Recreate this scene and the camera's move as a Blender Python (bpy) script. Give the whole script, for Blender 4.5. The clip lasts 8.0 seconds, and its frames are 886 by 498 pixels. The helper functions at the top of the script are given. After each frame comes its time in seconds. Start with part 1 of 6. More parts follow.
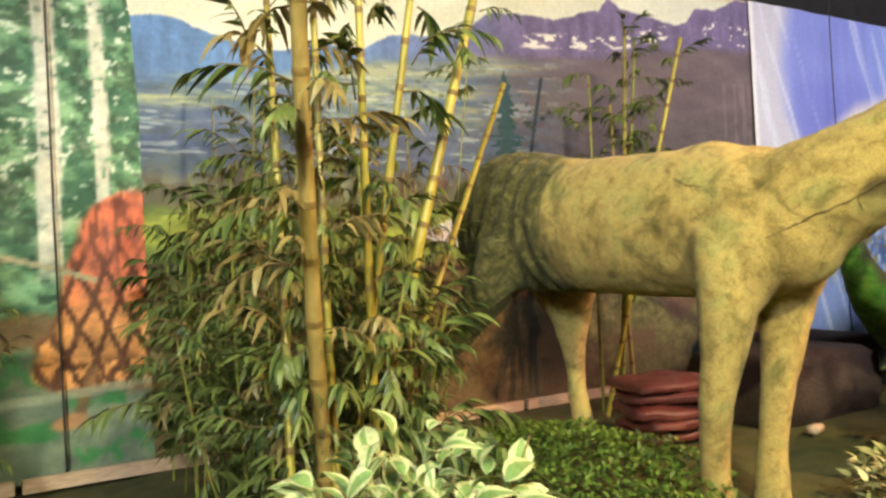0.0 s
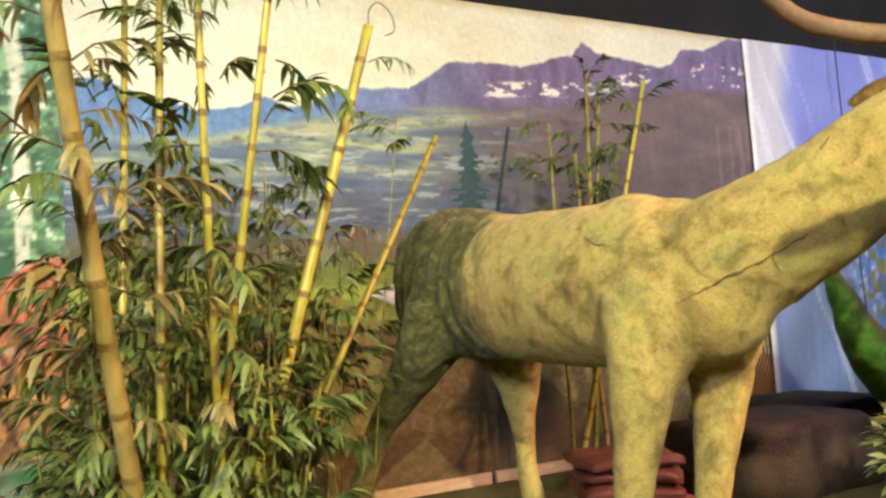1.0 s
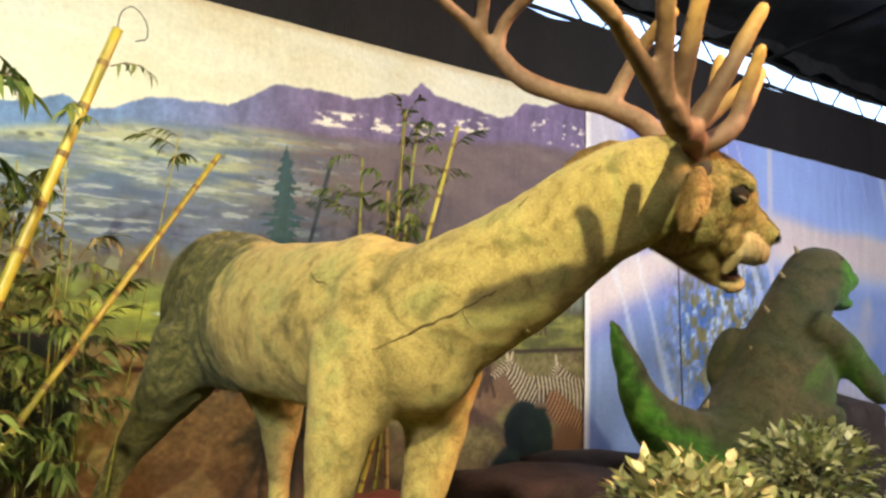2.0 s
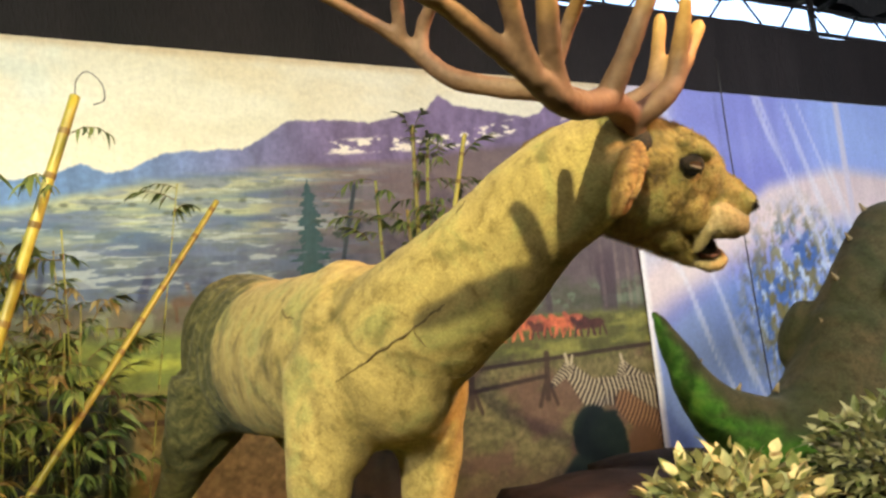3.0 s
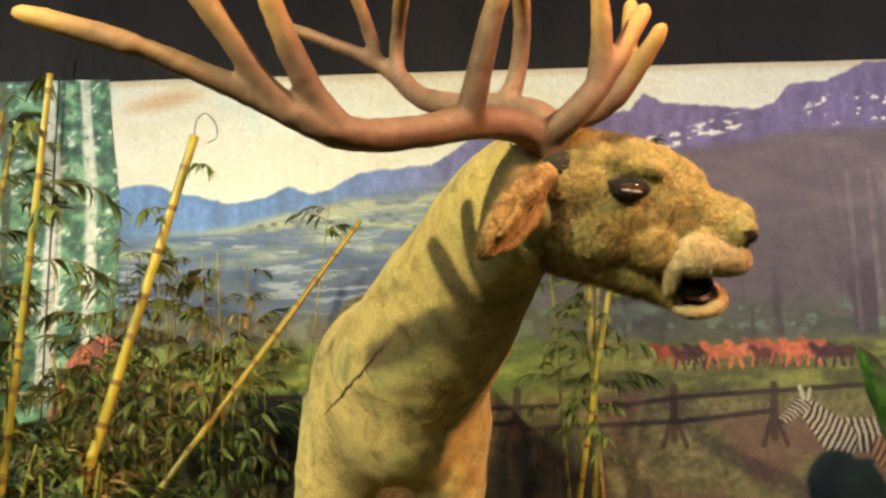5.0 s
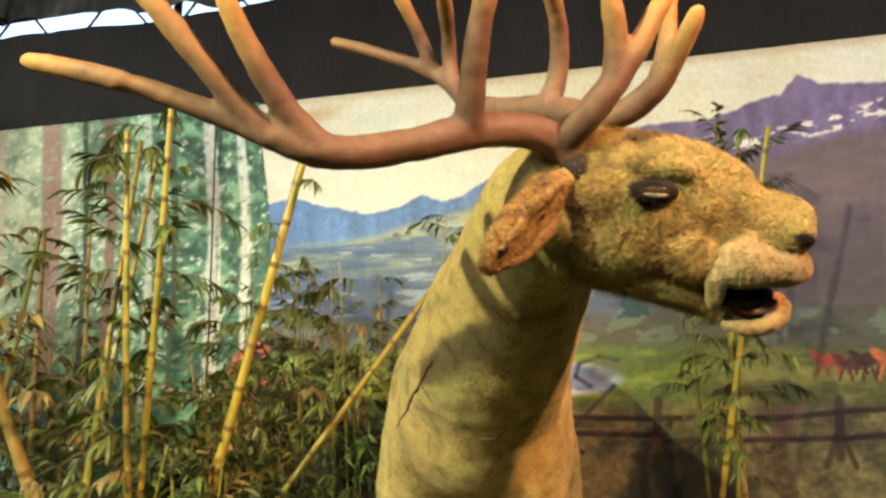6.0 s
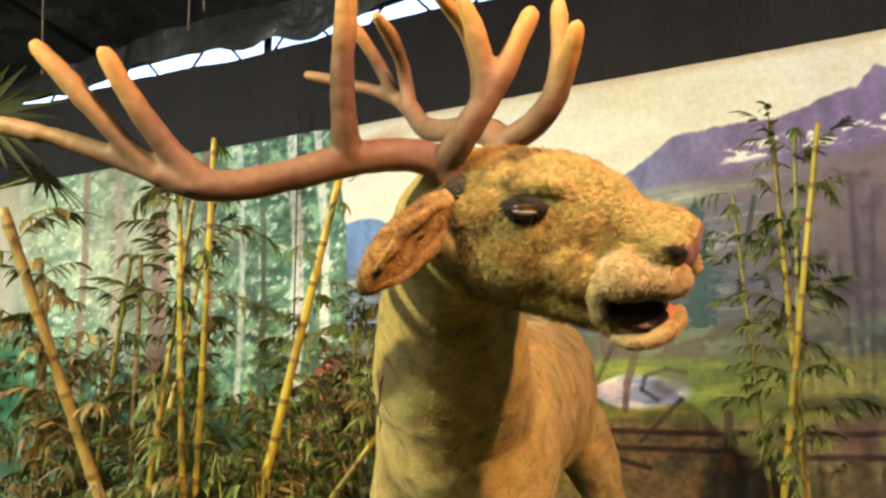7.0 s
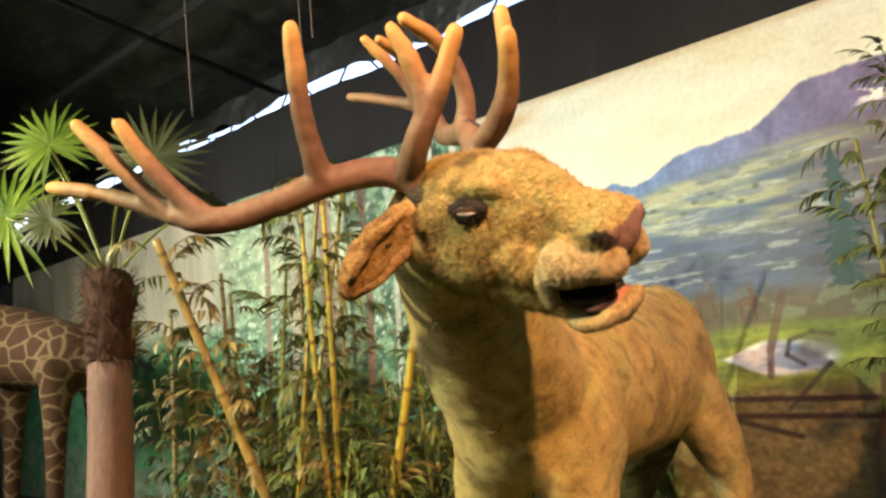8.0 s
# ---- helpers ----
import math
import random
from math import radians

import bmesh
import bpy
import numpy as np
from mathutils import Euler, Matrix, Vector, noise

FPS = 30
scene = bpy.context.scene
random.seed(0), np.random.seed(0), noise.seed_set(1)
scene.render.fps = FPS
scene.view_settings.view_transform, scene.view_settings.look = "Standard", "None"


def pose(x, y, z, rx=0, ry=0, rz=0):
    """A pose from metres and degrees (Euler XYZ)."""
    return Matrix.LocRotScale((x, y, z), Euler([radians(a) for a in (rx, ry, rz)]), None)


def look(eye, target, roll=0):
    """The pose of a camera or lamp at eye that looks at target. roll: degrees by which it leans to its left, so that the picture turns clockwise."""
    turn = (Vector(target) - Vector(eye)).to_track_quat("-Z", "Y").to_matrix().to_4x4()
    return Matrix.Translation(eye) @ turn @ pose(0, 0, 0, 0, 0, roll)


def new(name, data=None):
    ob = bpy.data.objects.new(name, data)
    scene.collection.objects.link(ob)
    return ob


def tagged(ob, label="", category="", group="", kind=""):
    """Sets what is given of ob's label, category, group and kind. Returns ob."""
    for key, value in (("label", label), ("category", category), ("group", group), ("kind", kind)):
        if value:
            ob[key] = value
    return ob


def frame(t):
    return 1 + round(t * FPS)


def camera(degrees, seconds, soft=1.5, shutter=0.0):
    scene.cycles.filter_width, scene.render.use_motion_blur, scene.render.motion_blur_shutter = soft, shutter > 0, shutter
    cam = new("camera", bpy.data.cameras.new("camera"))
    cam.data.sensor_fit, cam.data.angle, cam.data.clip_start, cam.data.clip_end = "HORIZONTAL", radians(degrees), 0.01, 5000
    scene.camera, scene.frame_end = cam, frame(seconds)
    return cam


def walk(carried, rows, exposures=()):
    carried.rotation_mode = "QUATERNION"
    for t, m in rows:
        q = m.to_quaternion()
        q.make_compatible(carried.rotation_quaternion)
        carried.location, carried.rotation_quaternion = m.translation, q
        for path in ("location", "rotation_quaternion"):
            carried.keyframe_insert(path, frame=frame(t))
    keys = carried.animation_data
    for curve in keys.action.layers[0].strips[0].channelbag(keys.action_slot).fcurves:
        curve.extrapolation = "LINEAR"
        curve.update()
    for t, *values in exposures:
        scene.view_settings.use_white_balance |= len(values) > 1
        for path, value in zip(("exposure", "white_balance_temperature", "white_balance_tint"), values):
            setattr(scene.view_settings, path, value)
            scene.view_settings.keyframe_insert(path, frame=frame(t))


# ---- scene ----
from mathutils.bvhtree import BVHTree

cam = camera(59.3, 8.0, 2.7)
PATH = [
    (0, (0.989, 0.059, 1.318), (1.882, 1.578, 1.346), -2.6),
    (0.5, (1.436, 0.062, 1.317), (2.263, 1.617, 1.38), -1.2),
    (1, (1.897, -0.016, 1.381), (2.676, 1.557, 1.525), -3.5),
    (1.5, (2.345, -0.17, 1.365), (3.23, 1.348, 1.505), -0.8),
    (2, (2.69, -0.328, 1.387), (3.641, 1.139, 1.603), 1.8),
    (2.2, (2.815, -0.353, 1.38), (3.737, 1.13, 1.618), -0.9),
    (3.3, (3.514, -0.563, 1.419), (4.188, 1.045, 1.674), -4.3),
    (3.5, (3.682, -0.614, 1.431), (4.276, 1.025, 1.686), -2.7),
    (4, (4.05, -0.623, 1.452), (4.517, 1.061, 1.672), -2.5),
    (4.5, (4.408, -0.564, 1.48), (4.688, 1.153, 1.758), -2.0),
    (5, (4.695, -0.568, 1.484), (4.667, 1.171, 1.774), -1.3),
    (5.2, (4.805, -0.61, 1.487), (4.68, 1.129, 1.739), -0.1),
    (6.5, (5.409, -0.313, 1.541), (4.807, 1.311, 1.873), -1.35),
    (7, (5.787, -0.292, 1.527), (5.037, 1.27, 1.854), -0.48),
    (7.5, (6.101, -0.23, 1.527), (5.134, 1.2, 1.888), -2.46),
    (8, (6.433, -0.104, 1.534), (5.293, 1.208, 1.83), -3.88),
]
walk(cam, [(t, look(eye, target, roll)) for t, eye, target, roll in PATH], [(0.0, 0.07), (1.0, 0.10), (1.5, 0.05), (2.0, 0.10), (3.5, -0.05), (5.0, -0.10), (6.5, -0.03), (7.5, 0.08), (8.0, 0.10)])

# ---- world and lamps ----
world = bpy.data.worlds.new("sky")
scene.world = world
world.use_nodes = True
wn = world.node_tree.nodes
sky = wn.new("ShaderNodeTexSky")
sky.sky_type, sky.sun_disc = "NISHITA", False
sky.dust_density = 6.0
sky.sun_elevation, sky.sun_rotation = radians(50), radians(200)
world.node_tree.links.new(sky.outputs[0], wn["Background"].inputs[0])
wn["Background"].inputs[1].default_value = 1.1
scene.view_settings.exposure = 0.0


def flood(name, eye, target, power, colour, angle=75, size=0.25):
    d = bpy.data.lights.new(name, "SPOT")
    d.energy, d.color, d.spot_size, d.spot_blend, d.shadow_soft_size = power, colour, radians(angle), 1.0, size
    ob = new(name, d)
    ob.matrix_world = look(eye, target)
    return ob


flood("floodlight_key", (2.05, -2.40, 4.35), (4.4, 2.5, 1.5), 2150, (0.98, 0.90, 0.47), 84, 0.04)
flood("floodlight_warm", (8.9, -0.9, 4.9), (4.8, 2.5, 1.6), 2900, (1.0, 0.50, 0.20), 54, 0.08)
# from here on: unseen lamps, added to brighten the prints, bamboo and palm
flood("added_wash_pink", (6.5, -0.6, 4.9), (5.1, 5.7, 1.9), 410, (1.0, 0.80, 0.82), 130, 0.2)
flood("added_wash_left", (-2.0, -2.2, 4.4), (0.5, 5.7, 0.8), 2450, (0.98, 1.0, 0.88), 100, 0.5)
flood("added_wash_far", (-4.2, -1.2, 4.6), (-2.8, 5.7, 1.4), 1000, (0.95, 1.0, 0.84), 90, 0.4)
flood("added_wash_blue", (10.5, -1.5, 4.6), (11.8, 5.7, 2.2), 1600, (0.88, 0.90, 1.0), 110, 1.3)
flood("added_spot_palm", (3.0, -1.6, 3.4), (-0.8, 2.7, 3.5), 420, (0.95, 1.0, 0.42), 40, 0.1)


# ---- materials ----
def lin(c):
    return tuple(v / 12.92 if v <= 0.04045 else ((v + 0.055) / 1.055) ** 2.4 for v in c)


def material(name, rough=0.7, metal=0.0, spec=0.5):
    m = bpy.data.materials.new(name)
    m.use_nodes = True
    b = m.node_tree.nodes["Principled BSDF"]
    b.inputs["Roughness"].default_value, b.inputs["Metallic"].default_value = rough, metal
    b.inputs["Specular IOR Level"].default_value = spec
    return m, m.node_tree.nodes, m.node_tree.links, b


def noise_node(n, l, scale, detail=4, rough=0.6, coords=None, dist=0.0):
    t = n.new("ShaderNodeTexNoise")
    t.inputs["Scale"].default_value, t.inputs["Detail"].default_value = scale, detail
    t.inputs["Roughness"].default_value, t.inputs["Distortion"].default_value = rough, dist
    if coords:
        l.new(coords, t.inputs["Vector"])
    return t


def ramp_node(n, l, source, stops):
    r = n.new("ShaderNodeValToRGB")
    while len(r.color_ramp.elements) < len(stops):
        r.color_ramp.elements.new(0.5)
    for e, (p, c) in zip(r.color_ramp.elements, stops):
        e.position, e.color = p, (*c, 1)
    l.new(source, r.inputs[0])
    return r


def mix_node(n, l, kind, fac, a, b):
    x = n.new("ShaderNodeMix")
    x.data_type, x.blend_type = "RGBA", kind
    for v, k in ((fac, 0), (a, 6), (b, 7)):
        if isinstance(v, (int, float)):
            x.inputs[k].default_value = v
        elif isinstance(v, tuple):
            x.inputs[k].default_value = (*v, 1)
        else:
            l.new(v, x.inputs[k])
    return x.outputs[2]


def bump_node(n, l, b, height, strength, distance):
    u = n.new("ShaderNodeBump")
    u.inputs["Strength"].default_value, u.inputs["Distance"].default_value = strength, distance
    l.new(height, u.inputs["Height"])
    l.new(u.outputs[0], b.inputs["Normal"])
    return u


def mottled(name, stops, scale=6.0, fine=60.0, rough=0.7, bump=0.3, distance=0.004, spec=0.4, stretch=None, metal=0.0, vary=0.0):
    """Colour from a coarse noise with a fine grain over it, and relief from both."""
    m, n, l, b = material(name, rough, metal, spec)
    c = n.new("ShaderNodeTexCoord").outputs["Object"]
    if stretch:
        mp = n.new("ShaderNodeMapping")
        mp.inputs["Scale"].default_value = stretch
        l.new(c, mp.inputs[0])
        c = mp.outputs[0]
    big = noise_node(n, l, scale, 5, 0.6, c, 0.3)
    small = noise_node(n, l, fine, 3, 0.6, c)
    col = ramp_node(n, l, big.outputs["Fac"], stops).outputs[0]
    grain = ramp_node(n, l, small.outputs["Fac"], [(0.25, (0.6, 0.6, 0.6)), (0.75, (1.25, 1.25, 1.25))]).outputs[0]
    col = mix_node(n, l, "MULTIPLY", 0.7, col, grain)
    if vary:
        info = n.new("ShaderNodeObjectInfo")
        rnd = ramp_node(n, l, info.outputs["Random"], [(0, (1 - vary,) * 3), (1, (1 + vary,) * 3)]).outputs[0]
        col = mix_node(n, l, "MULTIPLY", 1.0, col, rnd)
    l.new(col, b.inputs["Base Color"])
    if bump:
        mixh = n.new("ShaderNodeMath")
        mixh.operation = "ADD"
        l.new(big.outputs["Fac"], mixh.inputs[0])
        l.new(small.outputs["Fac"], mixh.inputs[1])
        bump_node(n, l, b, mixh.outputs[0], bump, distance)
    return m


def leafy(name, dark, light, island=True, rough=0.45, through_light=0.25):
    """Leaf colour that differs from leaf to leaf."""
    m, n, l, b = material(name, rough, 0, 0.4)
    g = n.new("ShaderNodeNewGeometry")
    col = ramp_node(n, l, g.outputs["Random Per Island"], [(0.0, dark), (0.55, tuple((a + c) / 2 for a, c in zip(dark, light))), (1.0, light)]).outputs[0]
    c = n.new("ShaderNodeTexCoord").outputs["Object"]
    fine = noise_node(n, l, 40, 3, 0.6, c)
    col = mix_node(n, l, "MULTIPLY", 0.5, col, ramp_node(n, l, fine.outputs["Fac"], [(0.3, (0.55, 0.55, 0.55)), (0.7, (1.2, 1.2, 1.2))]).outputs[0])
    l.new(col, b.inputs["Base Color"])
    b.inputs["Subsurface Weight"].default_value = 0.0
    return m


def printed(name, rough=0.55):
    """A print on banner cloth: colours stored on the mesh, cloth weave and folds as relief."""
    m, n, l, b = material(name, rough, 0, 0.35)
    a = n.new("ShaderNodeVertexColor")
    a.layer_name = "print"
    c = n.new("ShaderNodeTexCoord").outputs["Object"]
    fine = noise_node(n, l, 26, 5, 0.7, c)
    grain = ramp_node(n, l, fine.outputs["Fac"], [(0.3, (0.84, 0.84, 0.84)), (0.7, (1.12, 1.12, 1.12))]).outputs[0]
    l.new(mix_node(n, l, "MULTIPLY", 0.8, a.outputs[0], grain), b.inputs["Base Color"])
    mp = n.new("ShaderNodeMapping")
    mp.inputs["Scale"].default_value = (1.0, 1.0, 0.22)
    l.new(c, mp.inputs[0])
    folds = noise_node(n, l, 2.6, 4, 0.55, mp.outputs[0], 0.6)
    bump_node(n, l, b, folds.outputs["Fac"], 0.5, 0.06)
    return m


def fur(name, stops, scale, fine, bump=0.6, distance=0.012, spots=0.0, second=None):
    m, n, l, b = material(name, 0.95, 0, 0.1)
    c = n.new("ShaderNodeTexCoord").outputs["Object"]
    big = noise_node(n, l, scale, 6, 0.65, c, 0.6)
    mid = noise_node(n, l, scale * 4.5, 4, 0.65, c, 0.8)
    hair = noise_node(n, l, fine, 3, 0.7, c, 0.4)
    col = ramp_node(n, l, big.outputs["Fac"], stops).outputs[0]
    col = mix_node(n, l, "MULTIPLY", 0.75, col, ramp_node(n, l, mid.outputs["Fac"], [(0.3, (0.55, 0.52, 0.46)), (0.5, (1.0, 1.0, 1.0)), (0.75, (1.18, 1.15, 1.08))]).outputs[0])
    col = mix_node(n, l, "MULTIPLY", 0.8, col, ramp_node(n, l, hair.outputs["Fac"], [(0.3, (0.6, 0.6, 0.58)), (0.7, (1.2, 1.2, 1.18))]).outputs[0])
    l.new(col, b.inputs["Base Color"])
    b.inputs["Sheen Weight"].default_value = 0.08
    b.inputs["Sheen Roughness"].default_value = 0.6
    if spots:
        dab = noise_node(n, l, 6.5, 3, 0.5, c, 0.9)
        col = mix_node(n, l, "MIX", ramp_node(n, l, dab.outputs["Fac"], [(0.565, (0, 0, 0)), (0.68, (spots,) * 3)]).outputs[0], col, (0.09, 0.085, 0.03))
        l.new(col, b.inputs["Base Color"])
    if second:
        a = n.new("ShaderNodeAttribute")
        a.attribute_name = "patch"
        col = mix_node(n, l, "MIX", a.outputs["Fac"], col, ramp_node(n, l, mid.outputs["Fac"], second).outputs[0])
        l.new(col, b.inputs["Base Color"])
    h = n.new("ShaderNodeMath")
    h.operation = "MULTIPLY_ADD"
    h.inputs[1].default_value = 0.6
    l.new(hair.outputs["Fac"], h.inputs[0])
    l.new(mid.outputs["Fac"], h.inputs[2])
    bump_node(n, l, b, h.outputs[0], bump, distance)
    return m


M_BODY = fur("short_plush", [(0.28, (0.155, 0.125, 0.046)), (0.40, (0.33, 0.245, 0.090)), (0.50, (0.46, 0.345, 0.130)), (0.62, (0.36, 0.325, 0.122)), (0.8, (0.49, 0.36, 0.145))], 3.2, 110, 0.6, 0.008, 0.5, [(0.3, (0.030, 0.031, 0.013)), (0.5, (0.075, 0.072, 0.030)), (0.7, (0.19, 0.165, 0.068))])
M_RUMP = fur("dark_plush", [(0.3, (0.028, 0.034, 0.013)), (0.5, (0.085, 0.09, 0.032)), (0.7, (0.22, 0.19, 0.07))], 5.0, 110, 0.6, 0.008)
M_HEAD = fur("shaggy_plush", [(0.28, (0.10, 0.065, 0.026)), (0.40, (0.33, 0.235, 0.082)), (0.50, (0.49, 0.365, 0.138)), (0.60, (0.40, 0.355, 0.132)), (0.72, (0.48, 0.355, 0.136))], 7.0, 90, 1.0, 0.018, 0.75)
# ear fur: its own brown plus the warm lamp's orange worked into the colour
M_EAR_WARM = fur("brown_plush", [(0.3, (0.11, 0.055, 0.02)), (0.42, (0.29, 0.165, 0.055)), (0.58, (0.45, 0.28, 0.10)), (0.75, (0.52, 0.35, 0.14))], 16.0, 90, 1.0, 0.02)
M_EYE_GLINT = mottled("eye_glint_grey", [(0.3, (0.24, 0.20, 0.18)), (0.7, (0.42, 0.36, 0.33))], 30, 120, 0.15, 0.0, 0.001, 0.6)
M_LIP = fur("pale_plush", [(0.3, (0.20, 0.15, 0.075)), (0.5, (0.36, 0.28, 0.15)), (0.7, (0.53, 0.42, 0.25))], 12.0, 120, 0.6, 0.006)


def antler_foam():
    """Brown foam that pales towards the tips of the tines."""
    m, n, l, b = material("antler_foam", 0.62, 0, 0.35)
    c = n.new("ShaderNodeTexCoord").outputs["Object"]
    big, small = noise_node(n, l, 5, 5, 0.6, c, 0.3), noise_node(n, l, 45, 3, 0.6, c)
    root = ramp_node(n, l, big.outputs["Fac"], [(0.3, (0.105, 0.058, 0.040)), (0.5, (0.175, 0.100, 0.066)), (0.75, (0.26, 0.16, 0.105))]).outputs[0]
    a = n.new("ShaderNodeAttribute")
    a.attribute_name = "tip"
    col = mix_node(n, l, "MIX", a.outputs["Fac"], root, (0.52, 0.30, 0.10))
    col = mix_node(n, l, "MULTIPLY", 0.6, col, ramp_node(n, l, small.outputs["Fac"], [(0.25, (0.65, 0.65, 0.65)), (0.75, (1.2, 1.2, 1.2))]).outputs[0])
    l.new(col, b.inputs["Base Color"])
    bump_node(n, l, b, small.outputs["Fac"], 0.3, 0.004)
    return m


M_ANTLER = antler_foam()
M_BLACK = mottled("black_rubber", [(0.3, (0.01, 0.009, 0.008)), (0.7, (0.025, 0.02, 0.018))], 12, 90, 0.85, 0.2, 0.002, 0.4)
M_EYE = mottled("glass_eye", [(0.3, (0.05, 0.025, 0.012)), (0.7, (0.09, 0.05, 0.03))], 30, 120, 0.12, 0.0, 0.001, 0.7)
M_MOUTH = mottled("mouth_pink", [(0.3, (0.34, 0.15, 0.11)), (0.7, (0.45, 0.22, 0.16))], 12, 70, 0.5, 0.2, 0.003)
M_NOSE = mottled("nose_brown", [(0.3, (0.15, 0.085, 0.075)), (0.7, (0.27, 0.165, 0.145))], 14, 90, 0.6, 0.3, 0.003)
M_SEAM = mottled("dark_stitching", [(0.3, (0.10, 0.07, 0.03)), (0.7, (0.20, 0.14, 0.055))], 14, 90, 0.9, 0.2, 0.002)
M_CULM_Y = mottled("yellow_bamboo", [(0.3, (0.17, 0.13, 0.018)), (0.5, (0.34, 0.29, 0.04)), (0.75, (0.42, 0.38, 0.08))], 3, 30, 0.38, 0.1, 0.002, 0.5, (1, 1, 0.3), vary=0.15)
M_CULM_T = mottled("tan_bamboo", [(0.3, (0.18, 0.12, 0.035)), (0.5, (0.32, 0.23, 0.07)), (0.75, (0.40, 0.31, 0.11))], 3, 30, 0.45, 0.15, 0.002, 0.45, (1, 1, 0.3), vary=0.12)
M_CULM_G = mottled("green_bamboo", [(0.3, (0.13, 0.14, 0.025)), (0.5, (0.24, 0.25, 0.045)), (0.75, (0.36, 0.33, 0.07))], 3, 30, 0.4, 0.1, 0.002, 0.45, (1, 1, 0.3), vary=0.2)
M_NODE = mottled("bamboo_node", [(0.3, (0.12, 0.075, 0.02)), (0.7, (0.24, 0.16, 0.045))], 20, 80, 0.6, 0.2, 0.002)
M_LEAF = leafy("bamboo_leaf", (0.025, 0.052, 0.012), (0.18, 0.225, 0.06))
M_LEAF_DRY = leafy("dry_bamboo_leaf", (0.10, 0.075, 0.025), (0.30, 0.24, 0.09))
M_HEDGE = leafy("hedge_leaf", (0.03, 0.075, 0.012), (0.17, 0.25, 0.04))
M_SHRUB = leafy("shrub_leaf", (0.13, 0.18, 0.05), (0.60, 0.57, 0.32))
M_FAN = leafy("fan_leaf", (0.09, 0.15, 0.012), (0.26, 0.34, 0.035))
M_FAN_OLIVE = leafy("olive_fan_leaf", (0.05, 0.06, 0.02), (0.15, 0.14, 0.045))
M_PRINT = printed("printed_banner")
M_PRINT_S = printed("glossy_banner", 0.3)
M_CLOTH = mottled("black_cloth", [(0.3, (0.009, 0.0075, 0.008)), (0.7, (0.018, 0.014, 0.0145))], 1.2, 40, 0.75, 0.5, 0.03, 0.3, (1, 1, 0.25))
M_TARP = mottled("black_tarpaulin", [(0.3, (0.022, 0.022, 0.022)), (0.7, (0.042, 0.042, 0.042))], 0.9, 2.6, 0.36, 0.5, 0.10, 0.5)
M_STEEL = mottled("dark_steel", [(0.3, (0.03, 0.03, 0.032)), (0.7, (0.07, 0.065, 0.06))], 8, 60, 0.5, 0.1, 0.002, 0.5, None, 0.6)
M_WALL = mottled("dull_plaster", [(0.3, (0.06, 0.055, 0.05)), (0.7, (0.09, 0.085, 0.08))], 2, 40, 0.9, 0.2, 0.004)
M_SOIL = mottled("turf_soil", [(0.3, (0.035, 0.04, 0.014)), (0.5, (0.07, 0.075, 0.022)), (0.7, (0.11, 0.085, 0.035))], 3, 55, 0.95, 0.9, 0.02)
M_TIMBER = mottled("pale_timber", [(0.3, (0.42, 0.27, 0.17)), (0.7, (0.60, 0.44, 0.32))], 5, 50, 0.7, 0.3, 0.004, 0.4, (0.2, 1, 1))
M_SACK = mottled("maroon_sack", [(0.3, (0.085, 0.022, 0.018)), (0.7, (0.17, 0.05, 0.038))], 5, 60, 0.38, 0.5, 0.012, 0.5)
M_ROCK = mottled("dark_rock", [(0.3, (0.018, 0.013, 0.011)), (0.7, (0.060, 0.040, 0.032))], 4, 40, 0.8, 0.6, 0.02)
M_TRUNK = mottled("palm_trunk", [(0.3, (0.21, 0.115, 0.075)), (0.7, (0.34, 0.20, 0.135))], 4, 60, 0.85, 0.4, 0.006, 0.3, (1, 1, 0.2))
M_FIBRE = mottled("palm_fibre", [(0.3, (0.05, 0.024, 0.014)), (0.7, (0.15, 0.075, 0.045))], 9, 70, 0.95, 0.8, 0.012, 0.2, (1, 1, 0.2))
M_TWIG = mottled("brown_twig", [(0.3, (0.10, 0.075, 0.03)), (0.7, (0.20, 0.15, 0.06))], 9, 70, 0.8, 0.2, 0.002)
M_BRICK = mottled("pale_brick", [(0.3, (0.40, 0.30, 0.22)), (0.7, (0.55, 0.43, 0.33))], 9, 70, 0.9, 0.5, 0.004)
M_WIRE = mottled("dark_wire", [(0.3, (0.02, 0.018, 0.016)), (0.7, (0.05, 0.045, 0.04))], 9, 70, 0.6, 0.1, 0.001)
M_ROPE = mottled("pale_string", [(0.3, (0.20, 0.15, 0.11)), (0.7, (0.34, 0.27, 0.2))], 20, 90, 0.8, 0.1, 0.001)


# ---- mesh helpers ----
def mesh_of(name, bm, mats, smooth=True):
    me = bpy.data.meshes.new(name)
    bm.normal_update()
    bm.to_mesh(me)
    bm.free()
    for m in mats if isinstance(mats, (list, tuple)) else [mats]:
        me.materials.append(m)
    if smooth:
        me.polygons.foreach_set("use_smooth", [True] * len(me.polygons))
    return me


def part(name, bm, mats, parent=None, label="", smooth=True):
    ob = new(name, mesh_of(name, bm, mats, smooth) if isinstance(bm, bmesh.types.BMesh) else bm)
    ob.parent = parent
    if label:
        ob["label"] = label
    return ob


def thing(name, label, category, at=(0, 0, 0), group="", kind=""):
    ob = new(name)
    ob.location = at
    ob.empty_display_size = 0.1
    return tagged(ob, label, category, group, kind)


